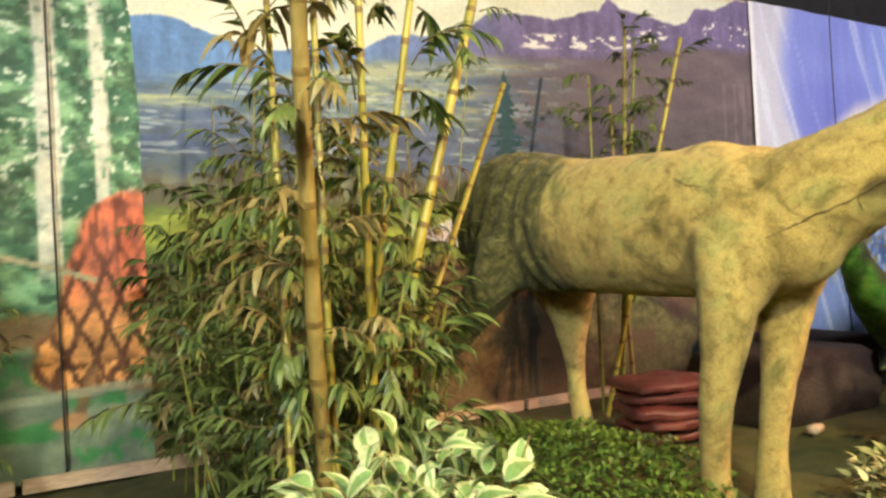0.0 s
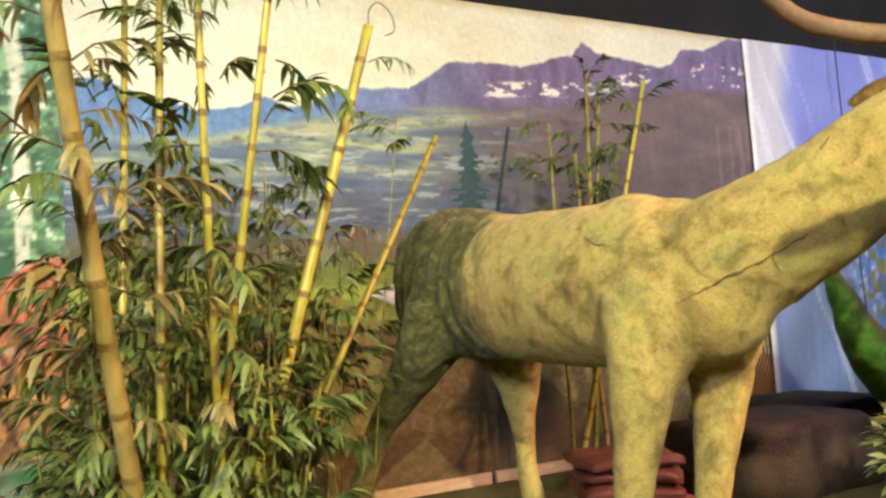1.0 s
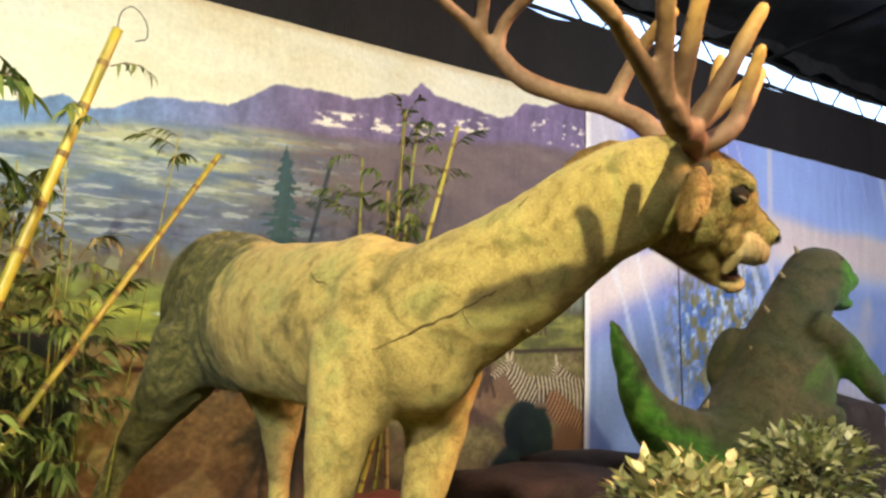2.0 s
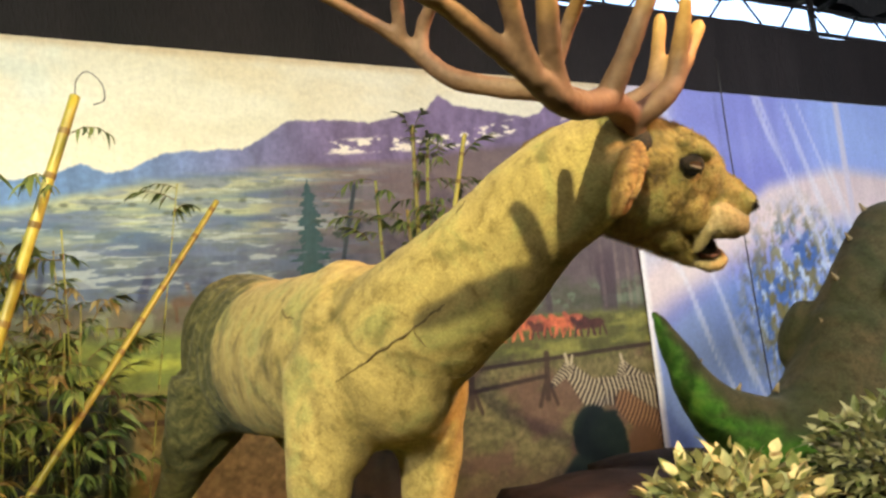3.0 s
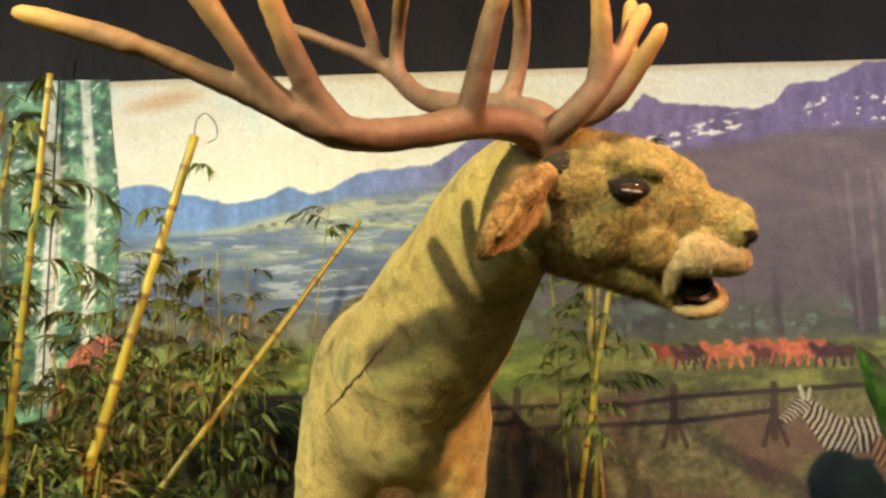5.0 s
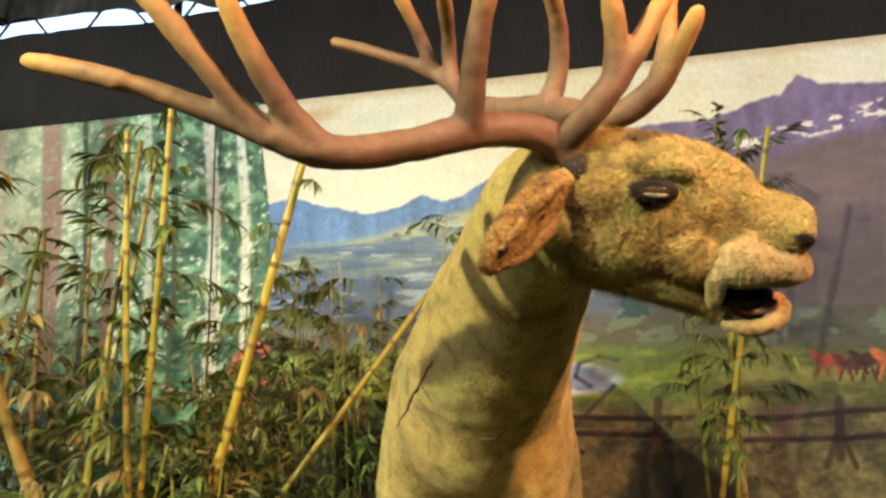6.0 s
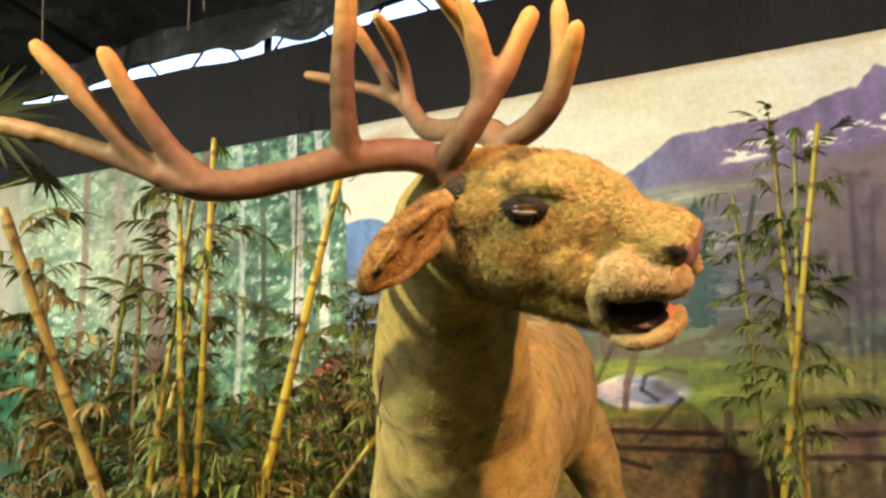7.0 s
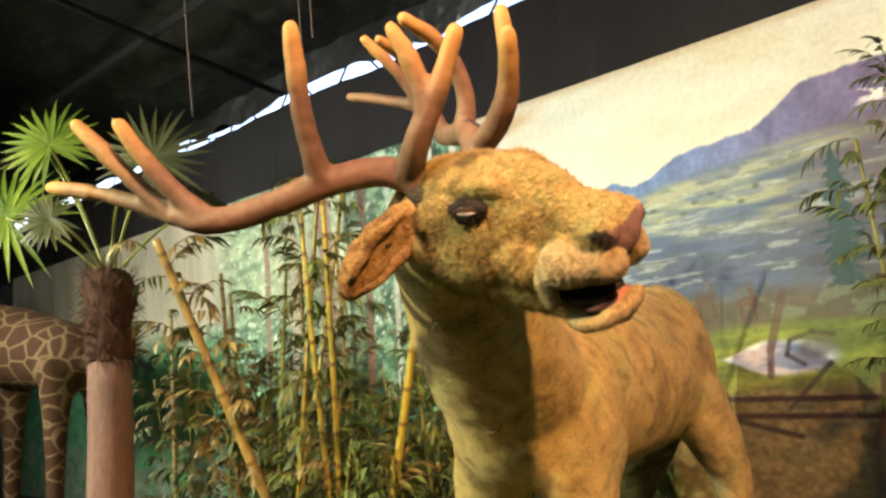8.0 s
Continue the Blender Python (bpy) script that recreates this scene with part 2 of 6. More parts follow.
def tube(bm, pts, radii, seg=12, mat=0, flat=1.0, up=(0, 0, 1), cap=True):
    """A skin along pts; each radius is a number or (side, up)."""
    pts = [Vector(p) for p in pts]
    rings, side = [], None
    for i, p in enumerate(pts):
        d = (pts[min(i + 1, len(pts) - 1)] - pts[max(i - 1, 0)]).normalized()
        if side is None:
            side = d.cross(Vector(up))
            if side.length < 0.05:
                side = d.cross(Vector((1, 0, 0)))
        side = (side - d * side.dot(d)).normalized()
        v = side.cross(d)
        r = radii[i]
        ra, rb = r if isinstance(r, tuple) else (r, r * flat)
        rings.append([bm.verts.new(p + side * ra * math.cos(a) + v * rb * math.sin(a)) for a in (2 * math.pi * k / seg for k in range(seg))])
    for a, b in zip(rings, rings[1:]):
        for k in range(seg):
            f = bm.faces.new((a[k], a[(k + 1) % seg], b[(k + 1) % seg], b[k]))
            f.material_index = mat
    if cap:
        for ring in (rings[0][::-1], rings[-1]):
            f = bm.faces.new(ring)
            f.material_index = mat
    return rings


def smooth_path(pts, n=6):
    """Points along a Catmull-Rom curve; works on tuples of any length."""
    P = [np.array(p, float) for p in pts]
    P = [2 * P[0] - P[1]] + P + [2 * P[-1] - P[-2]]
    out = []
    for i in range(1, len(P) - 2):
        a, b, c, d = P[i - 1:i + 3]
        for k in range(n):
            t = k / n
            out.append(0.5 * (2 * b + (c - a) * t + (2 * a - 5 * b + 4 * c - d) * t * t + (3 * b - a - 3 * c + d) * t ** 3))
    out.append(P[-2])
    return out


def limb(bm, rows, seg=16, mat=0, up=(0, 0, 1), n=5):
    """A tube along rows of (x, y, z, side, up radius)."""
    s = smooth_path(rows, n)
    tube(bm, [r[:3] for r in s], [(max(r[3], 0.002), max(r[4], 0.002)) for r in s], seg, mat, 1.0, up)


def ball(bm, m, seg=20, mat=0):
    r = bmesh.ops.create_uvsphere(bm, u_segments=seg, v_segments=seg // 2 + 2, radius=1.0, matrix=m)
    for v in r["verts"]:
        for f in v.link_faces:
            f.material_index = mat


def box(bm, centre, size, turn=0.0, mat=0):
    r = bmesh.ops.create_cube(bm, size=1.0, matrix=Matrix.Translation(centre) @ Matrix.Rotation(turn, 4, "Z") @ Matrix.Diagonal((*size, 1)))
    for v in r["verts"]:
        for f in v.link_faces:
            f.material_index = mat


def welded(bm, voxel, smooth=4):
    """The outer skin of all shells in bm as one mesh."""
    me = bpy.data.meshes.new("shell")
    bm.to_mesh(me)
    bm.free()
    ob = new("shell", me)
    rm = ob.modifiers.new("skin", "REMESH")
    rm.mode, rm.voxel_size = "VOXEL", voxel
    sm = ob.modifiers.new("soft", "SMOOTH")
    sm.factor, sm.iterations = 0.5, smooth
    dg = bpy.context.evaluated_depsgraph_get()
    dg.update()
    got = bpy.data.meshes.new_from_object(ob.evaluated_get(dg))
    out = bmesh.new()
    out.from_mesh(got)
    bpy.data.objects.remove(ob)
    bpy.data.meshes.remove(me)
    bpy.data.meshes.remove(got)
    return out


def joined(bm, other):
    me = bpy.data.meshes.new("join")
    other.to_mesh(me)
    other.free()
    bm.from_mesh(me)
    bpy.data.meshes.remove(me)


rng = random.Random(7)

# ---- the hall ----
WALL_Y, WALL_TOP = 5.72, 4.06


def slab(name, centre, size, mat, label, category, kind="structure"):
    bm = bmesh.new()
    box(bm, centre, size)
    return tagged(part(name, bm, mat, None, "", False), label, category, "", kind)


def relief_sheet(name, nx, ny, place, mat, label, category, kind="structure"):
    """A sheet of nx by ny cells; place(u, v) gives each corner."""
    verts = [place(i / nx, j / ny) for j in range(ny + 1) for i in range(nx + 1)]
    faces = [(j * (nx + 1) + i, j * (nx + 1) + i + 1, (j + 1) * (nx + 1) + i + 1, (j + 1) * (nx + 1) + i) for j in range(ny) for i in range(nx)]
    me = bpy.data.meshes.new(name)
    me.from_pydata(verts, [], faces)
    me.materials.append(mat)
    me.polygons.foreach_set("use_smooth", [True] * len(me.polygons))
    return tagged(new(name, me), label, category, "", kind)


def ground_z(x, y):
    return 0.05 * noise.noise(Vector((x * 0.6, y * 0.6, 3.1))) + 0.018 * noise.noise(Vector((x * 3, y * 3, 1.0))) - 0.02


relief_sheet("ground", 150, 90, lambda u, v: (-12 + 34 * u, -9 + 15.2 * v, ground_z(-12 + 34 * u, -9 + 15.2 * v)), M_SOIL,
             "dark earth and worn turf floor of the exhibit", "ground")
slab("wall_north", (5, 6.02, 2.0), (34, 0.2, 4.3), M_WALL, "dull wall behind the hanging printed banners", "wall")
# unseen walls, added to close the hall off from the sky
slab("added_wall_south", (5, -9.0, 3.2), (34, 0.2, 7.0), M_WALL, "unseen plaster wall added to enclose the hall", "wall")
slab("added_wall_west", (-12, -1.5, 3.2), (0.2, 15.2, 7.0), M_WALL, "unseen plaster wall added to enclose the hall", "wall")
slab("added_wall_east", (22, -1.5, 3.2), (0.2, 15.2, 7.0), M_WALL, "unseen plaster wall added to enclose the hall", "wall")


def tarp_roof(u, v):
    x, y = -13 + 36 * u, -9.5 + 15.9 * v
    z = 5.75 + 0.12 * (6.4 - y)
    z += 0.10 * noise.noise(Vector((x * 0.7, y * 0.9, 0))) + 0.05 * noise.noise(Vector((x * 2.3, y * 2.9, 5))) - 0.14 * abs(math.sin(x * 0.72 + 0.6))
    return x, y, z


relief_sheet("ceiling", 240, 110, tarp_roof, M_TARP, "sagging black tarpaulin stretched under the roof", "ceiling")


def valance(u, v):
    x = -12 + 34 * u
    low = 5.36 + 0.16 * max(0.0, min(1.0, (x - 4.5) / 3.0)) + 0.28 * noise.noise(Vector((x * 0.55, 0, 12))) + 0.14 * noise.noise(Vector((x * 1.9, 0, 4)))
    z = max(low, 5.02) + (5.95 - max(low, 5.02)) * v
    return x, 5.98 + 0.06 * noise.noise(Vector((x * 1.6, z * 1.2, 0))) + 0.03 * noise.noise(Vector((x * 5, z * 3, 3))), z


relief_sheet("tarp_edge", 380, 8, valance, M_TARP, "torn hanging edge of the black roof tarpaulin", "tarpaulin")


def purlins():
    t = thing("roof_purlins", "dark steel purlins under the tarpaulin roof", "purlin", (0, 0, 0), "", "structure")
    for y in (-3.5, -0.8, 1.8, 4.2):
        bm = bmesh.new()
        box(bm, (5, y, 5.48 + 0.12 * (6.4 - y)), (34, 0.06, 0.10))
        part("purlin", bm, M_STEEL, t, "", False)
    for x in (-6.0, -1.5, 3.0, 7.5, 12.0):
        bm = bmesh.new()
        p = [(x, -9, 5.40 + 0.12 * 15.4), (x, 6.0, 5.42)]
        tube(bm, p, [0.04, 0.04], 8)
        part("rafter", bm, M_STEEL, t)


purlins()


def band(u, v):
    x = -12 + 34 * u
    top = 4.98 + 0.13 * max(0.0, min(1.0, (5.5 - x) / 2.5)) + 0.10 * noise.noise(Vector((x * 0.35, 0, 2))) + 0.05 * noise.noise(Vector((x * 1.3, 0, 7)))
    z = 4.03 + (top - 4.03) * v
    y = 5.80 + 0.035 * noise.noise(Vector((x * 2.2, z * 0.4, 0))) + 0.015 * noise.noise(Vector((x * 6, z, 3)))
    return x, y, z


relief_sheet("drape", 420, 14, band, M_CLOTH, "black cloth strip hung above the printed banners", "drape")


def lattice():
    t = thing("roof_truss", "dark steel lattice truss in the bright gap under the roof", "truss", (0, 6.1, 0), "", "structure")
    for z in (5.16, 5.5):
        bm = bmesh.new()
        tube(bm, [(-12, 0, z), (22, 0, z)], [0.03, 0.03], 8)
        part("chord", bm, M_STEEL, t)
    bm = bmesh.new()
    tube(bm, [(0, 0, 5.16), (0.3, 0, 5.5)], [0.016, 0.016], 6)
    a = mesh_of("web", bm, M_STEEL)
    bm = bmesh.new()
    tube(bm, [(0, 0, 5.5), (0.3, 0, 5.16)], [0.016, 0.016], 6)
    b = mesh_of("web", bm, M_STEEL)
    for k in range(56):
        o = part("web_bar", a if k % 2 else b, None, t)
        o.location.x = -12 + 0.6 * k
    bm = bmesh.new()
    tube(bm, [(0, 0, 4.2), (0, 0, 5.9)], [0.045, 0.045], 8)
    c = mesh_of("post", bm, M_STEEL)
    for x in (-9, -4.5, 0.6, 2.9, 7.3, 12.0, 16.5):
        part("post", c, None, t).location.x = x


lattice()


# ---- the printed banners ----
class Field:
    """Smooth random field in two directions, in numpy."""

    def __init__(self, seed):
        self.g = np.random.RandomState(seed).rand(256, 256)

    def at(self, x, y):
        xi, yi = np.floor(x).astype(int), np.floor(y).astype(int)
        fx, fy = x - xi, y - yi
        fx, fy = fx * fx * (3 - 2 * fx), fy * fy * (3 - 2 * fy)
        g = self.g
        a, b = g[xi % 256, yi % 256], g[(xi + 1) % 256, yi % 256]
        c, d = g[xi % 256, (yi + 1) % 256], g[(xi + 1) % 256, (yi + 1) % 256]
        return (a * (1 - fx) + b * fx) * (1 - fy) + (c * (1 - fx) + d * fx) * fy

    def fbm(self, x, y, n=4):
        s, w, k = 0, 0.5, 0.0
        for i in range(n):
            s = s + w * self.at(x * 2 ** i + 17 * i, y * 2 ** i + 31 * i)
            k += w
            w *= 0.55
        return s / k


def step(a, b, v):
    t = np.clip((v - a) / (b - a), 0, 1)
    return t * t * (3 - 2 * t)


def lay(col, mask, c):
    """Lays the sRGB colour c (a tuple or an array) over col where mask is 1."""
    c = np.array(c, float)
    mask = np.clip(mask, 0, 1)[..., None]
    return col * (1 - mask) + c * mask


def shade(a, b, t):
    return np.array(a) * (1 - t[..., None]) + np.array(b) * t[..., None]


def blob(x, z, cx, cz, rx, rz, turn=0.0, soft=0.25):
    c, s = math.cos(turn), math.sin(turn)
    dx, dz = x - cx, z - cz
    d = np.sqrt(((dx * c + dz * s) / rx) ** 2 + ((-dx * s + dz * c) / rz) ** 2)
    return 1 - step(1 - soft, 1 + soft, d)


def bar(x, z, x0, z0, x1, z1, w):
    dx, dz = x1 - x0, z1 - z0
    k = np.clip(((x - x0) * dx + (z - z0) * dz) / (dx * dx + dz * dz), 0, 1)
    d = np.hypot(x - x0 - k * dx, z - z0 - k * dz)
    return 1 - step(w * 0.7, w * 1.3, d)


def mountain_print(x, z):
    x = x - np.interp(x, [1.79, 2.4, 3.3, 4.5, 6.3, 7.2, 8.4], [0.02, 0.05, 0.07, 0.08, 0.07, 0.05, 0.0])
    F, G = Field(1), Field(2)
    n1, n2, n3 = F.fbm(x * 2, z * 5), G.fbm(x * 9, z * 14), F.fbm(x * 26 + 9, z * 30)
    rx = [1.7, 2.04, 2.4, 2.75, 3.05, 3.25, 3.42, 3.6, 3.86, 4.43, 4.62, 4.82, 5.35, 5.55, 5.96, 6.12, 6.25, 6.4, 6.67, 7.16, 7.36, 7.5, 7.82, 7.95, 8.2, 8.5]
    rz = [3.08, 3.15, 3.05, 2.96, 3.0, 3.09, 3.02, 3.06, 3.20, 3.24, 3.36, 3.50, 3.53, 3.51, 3.64, 3.68, 3.81, 3.72, 3.70, 3.64, 3.70, 3.86, 3.89, 3.95, 4.04, 4.05]
    ridge = np.interp(x, rx, rz) + 0.035 * (F.fbm(x * 9, x * 0 + 3) - 0.5) + 0.02 * (F.fbm(x * 30, x * 0 + 8) - 0.5)
    foot = np.interp(x, [1.7, 2.75, 3.7, 4.8, 6.1, 7.0, 8.4], [2.68, 2.72, 2.98, 3.10, 3.22, 3.38, 3.50])
    # sky with stained cloth along its top
    col = shade((0.84, 0.82, 0.73), (0.93, 0.92, 0.86), n1)
    col = lay(col, step(3.2, 4.1, z) * step(0.5, 0.75, F.fbm(x * 1.3, z * 2.2)) * 0.5, (0.86, 0.80, 0.66))
    col = lay(col, step(0.62, 0.8, G.fbm(x * 1.7 + 3, z * 1.9)) * 0.5 * (1 - step(2.0, 4.5, x)), (0.80, 0.87, 0.86))
    col = lay(col, step(3.97, 4.05, z) * (0.4 + 0.6 * n2), (0.78, 0.70, 0.56))
    col = lay(col, blob(x, z, 2.2, 3.87, 0.28, 0.07, 0.2, 0.8) * 0.6, (0.78, 0.58, 0.38))
    # the range: blue at one end, violet at the other
    side = step(3.0, 5.5, x)
    body = shade((0.36, 0.50, 0.70), (0.44, 0.38, 0.52), side)
    body = body * (0.80 + 0.42 * F.fbm(x * 11, z * 3.2)[..., None]) * (0.90 + 0.2 * n3[..., None])
    up = step(-0.015, 0.01, ridge - z)
    col = lay(col, up, body)
    snow = up * step(0.54, 0.62, F.fbm(x * 10, z * 24 + 4)) * (1 - step(0.05, 0.085, np.abs(z - np.interp(x, [5.1, 5.6, 6.1, 6.5, 7.0, 7.2], [3.27, 3.33, 3.35, 3.42, 3.55, 3.6])))) * step(5.1, 5.25, x) * (1 - step(7.05, 7.15, x))
    snow = np.maximum(snow, up * step(0.66, 0.72, F.fbm(x * 14, z * 22)) * step(7.5, 7.7, x) * (1 - step(0.1, 0.16, np.abs(z - 3.63))))
    col = lay(col, snow, (0.92, 0.88, 0.84))
    # hill slopes below
    slope = step(-0.06, 0.05, foot - z + 0.10 * (n1 - 0.5))
    left = shade((0.28, 0.38, 0.51), (0.64, 0.68, 0.55), step(0.36, 0.68, F.fbm(x * 1.4, z * 9 + 2)))
    right = shade((0.36, 0.30, 0.33), (0.50, 0.43, 0.42), F.fbm(x * 2.3, z * 6))
    col = lay(col, slope, left * (1 - step(4.2, 5.4, x)[..., None]) + right * step(4.2, 5.4, x)[..., None])
    dark = slope * (1 - step(2.30, 2.62, z + 0.3 * (n1 - 0.5) - 0.06 * (x - 3.4)))
    col = lay(col, dark * 0.85, shade((0.25, 0.32, 0.45), (0.37, 0.32, 0.33), step(4.0, 6.0, x)) * (0.85 + 0.3 * n2[..., None]))
    lightb = slope * blob(x, z, 4.1, 2.93, 1.0, 0.07, 0.10, 0.7)
    col = lay(col, lightb * 0.8, (0.71, 0.71, 0.56))
    for k in range(26):
        cx, cz = 2.9 + 0.09 * k + 0.05 * math.sin(7 * k), 2.74 + 0.055 * math.sin(3.1 * k) + 0.02 * (k % 5)
        col = lay(col, blob(x, z, cx, cz, 0.03, 0.017, 0, 0.4) * 0.75 * (k % 3 > 0), (0.30, 0.34, 0.30))
    # dark wood along the valley, then pasture, river and rough grass
    wood = 1 - step(1.94, 2.12, z + 0.16 * (F.fbm(x * 5, z * 5) - 0.5) + 0.1 * (n2 - 0.5))
    col = lay(col, wood, shade((0.27, 0.29, 0.22), (0.40, 0.37, 0.34), n2))
    trees = wood * step(0.5, 0.62, F.fbm(x * 6, z * 7)) * step(1.75, 1.85, z)
    col = lay(col, trees * 0.7, (0.45, 0.50, 0.42))
    green = (1 - step(1.74, 1.84, z + 0.07 * (n2 - 0.5) + 0.05 * step(5, 7, x))) * (1 - step(4.6, 5.4, x) * 0.0)
    gcol = shade((0.36, 0.43, 0.20), (0.56, 0.62, 0.26), step(0.35, 0.7, F.fbm(x * 2.2, z * 9)))
    gcol = lay(gcol, step(4.8, 6.0, x), shade((0.34, 0.34, 0.18), (0.53, 0.52, 0.26), step(0.35, 0.7, F.fbm(x * 2.2, z * 9))))
    col = lay(col, green, gcol * (0.85 + 0.3 * n3[..., None]))
    lake = blob(x, z, 4.40, 1.545, 0.42, 0.115 * step(3.92, 4.35, x) + 0.01, -0.02, 0.15)
    col = lay(col, lake, shade((0.62, 0.70, 0.80), (0.93, 0.93, 0.92), step(0.35, 0.65, F.fbm(x * 4, z * 14))))
    rough = 1 - step(1.26, 1.42, z + 0.12 * (F.fbm(x * 3, z * 6) - 0.5))
    rcol = shade((0.35, 0.33, 0.20), (0.54, 0.48, 0.32), n2)
    rcol = rcol * (0.7 + 0.6 * n3[..., None])
    col = lay(col, rough, rcol)
    col = lay(col, rough * step(0.5, 0.68, F.fbm(x * 2.6, z * 3 + 5)) * (1 - step(3.5, 4.3, x)) * 0.8, (0.30, 0.36, 0.18))
    col = lay(col, rough * step(0.55, 0.7, F.fbm(x * 1.7 + 5, z * 2)) * step(4.8, 5.6, x) * 0.7, (0.44, 0.31, 0.27))
    col = lay(col, np.maximum(blob(x, z, 3.20, 1.02, 0.34, 0.36, 0.1, 0.2), blob(x, z, 2.75, 0.95, 0.3, 0.3, 0.1, 0.4)) * (0.6 + 0.5 * n2), (0.10, 0.12, 0.09))
    col = lay(col, blob(x, z, 5.3, 0.62, 0.40, 0.5, 0.1, 0.35) * (0.55 + 0.5 * n2), (0.12, 0.13, 0.10))
    col = lay(col, (1 - step(0.1, 0.7, z)) * 0.55, shade((0.24, 0.18, 0.13), (0.42, 0.30, 0.24), n2))
    # fence
    for a in ((1.8, 1.37, 3.5, 1.36), (3.5, 1.36, 4.0, 1.26), (4.0, 1.26, 5.1, 1.24), (1.8, 1.14, 4.0, 1.14), (4.0, 1.14, 5.1, 1.12), (4.0, 1.12, 4.5, 0.99), (5.1, 1.25, 5.95, 1.25), (5.95, 1.25, 6.4, 1.30), (6.4, 1.30, 8.4, 1.39), (5.1, 1.08, 6.35, 1.11), (6.35, 1.11, 7.1, 1.18)):
        col = lay(col, bar(x, z, *a, 0.020) * (0.65 + 0.4 * n2), (0.20, 0.14, 0.12))
    for px in (2.3, 3.4, 5.05, 6.30, 7.1):
        col = lay(col, np.maximum(bar(x, z, px, 0.98, px + 0.03, 1.38, 0.032), np.maximum(bar(x, z, px - 0.09, 0.92, px, 1.15, 0.022), bar(x, z, px + 0.10, 0.92, px + 0.02, 1.15, 0.020))) * 0.8, (0.24, 0.17, 0.13))
    # leaning post, bent bough and brown grazing shapes by the river
    col = lay(col, np.maximum(bar(x, z, 4.50, 2.02, 4.36, 1.60, 0.030), bar(x, z, 4.36, 1.60, 4.34, 1.42, 0.025)) * (0.35 + 0.5 * n3), (0.30, 0.22, 0.19))
    for a in ((4.47, 1.56, 4.50, 1.66), (4.50, 1.66, 4.66, 1.71), (4.66, 1.71, 4.80, 1.68), (4.47, 1.56, 4.58, 1.49), (4.76, 1.49, 4.44, 1.18)):
        col = lay(col, bar(x, z, *a, 0.017) * (0.25 + 0.7 * n3), (0.22, 0.18, 0.17))
    col = lay(col, blob(x, z, 4.68, 1.60, 0.14, 0.07, 0.1, 0.4) * (0.4 + 0.5 * n3), (0.33, 0.34, 0.36))
    for cx, cz, k in ((3.93, 2.03, 1.0), (4.24, 1.97, 0.9)):
        m = np.maximum(blob(x, z, cx, cz, 0.09 * k, 0.045 * k, 0.2, 0.4), bar(x, z, cx + 0.06 * k, cz, cx + 0.03 * k, cz + 0.13 * k, 0.018))
        for dx in (-0.06, 0.05):
            m = np.maximum(m, bar(x, z, cx + dx * k, cz, cx + (dx + 0.01) * k, cz - 0.15 * k, 0.012))
        col = lay(col, m * (0.45 + 0.4 * n3), (0.33, 0.22, 0.16))
    # herd and striped pair: plain patches of their colours
    herd = ((6.30, 1.66, 0.9, (0.70, 0.28, 0.19)), (6.46, 1.63, 1.0, (0.32, 0.17, 0.15)), (6.56, 1.66, 0.9, (0.26, 0.15, 0.14)), (6.74, 1.65, 1.15, (0.80, 0.42, 0.27)), (6.93, 1.66, 1.1, (0.84, 0.46, 0.31)), (7.02, 1.71, 0.7, (0.66, 0.34, 0.26)), (7.10, 1.63, 0.9, (0.36, 0.19, 0.16)),
            (7.24, 1.67, 1.0, (0.72, 0.36, 0.26)), (7.38, 1.66, 1.15, (0.82, 0.42, 0.28)), (7.50, 1.69, 0.9, (0.70, 0.36, 0.27)), (7.60, 1.63, 1.0, (0.28, 0.15, 0.15)), (7.74, 1.63, 0.95, (0.30, 0.17, 0.16)))
    for cx, cz, k, c in herd:
        m = np.maximum(blob(x, z, cx, cz, 0.115 * k, 0.048 * k, 0.08), blob(x, z, cx - 0.11 * k, cz + 0.035 * k, 0.055 * k, 0.030 * k, -0.7))
        for dx, sl in ((-0.085, -0.03), (-0.05, 0.02), (0.06, -0.02), (0.10, 0.03)):
            m = np.maximum(m, bar(x, z, cx + dx * k, cz - 0.02, cx + (dx + sl) * k, cz - 0.115 * k, 0.011))
        col = lay(col, m * 0.95, np.array(c) * (0.72 + 0.5 * n3[..., None]))

    def striped(col, a, w0, w1, turn, pale, dark, period=0.046):
        """A tapering limb of the print with bars across it."""
        x0, z0, x1, z1 = a
        k = np.clip(((x - x0) * (x1 - x0) + (z - z0) * (z1 - z0)) / ((x1 - x0) ** 2 + (z1 - z0) ** 2), 0, 1)
        d = np.hypot(x - x0 - k * (x1 - x0), z - z0 - k * (z1 - z0)) / (w0 + (w1 - w0) * k)
        m = 1 - step(0.85, 1.1, d + 0.12 * (n2 - 0.5))
        t = np.sin(((x * math.cos(turn) + z * math.sin(turn)) + 0.035 * (n1 - 0.5) + 0.012 * d) * 2 * math.pi / period)
        return lay(col, m, shade(pale, dark, step(-0.25, 0.25, t)))

    P0, P1 = (0.74, 0.67, 0.55), (0.15, 0.11, 0.10)
    col = striped(col, (8.03, 1.17, 8.22, 0.98), 0.07, 0.14, -0.9, P0, P1)
    col = striped(col, (8.02, 1.20, 7.94, 1.08), 0.055, 0.035, 0.9, P0, P1, 0.034)
    col = lay(col, bar(x, z, 8.02, 1.22, 8.00, 1.31, 0.016), P0)
    col = striped(col, (7.58, 1.0, 8.38, 0.93), 0.12, 0.17, 0.12, P0, P1, 0.052)
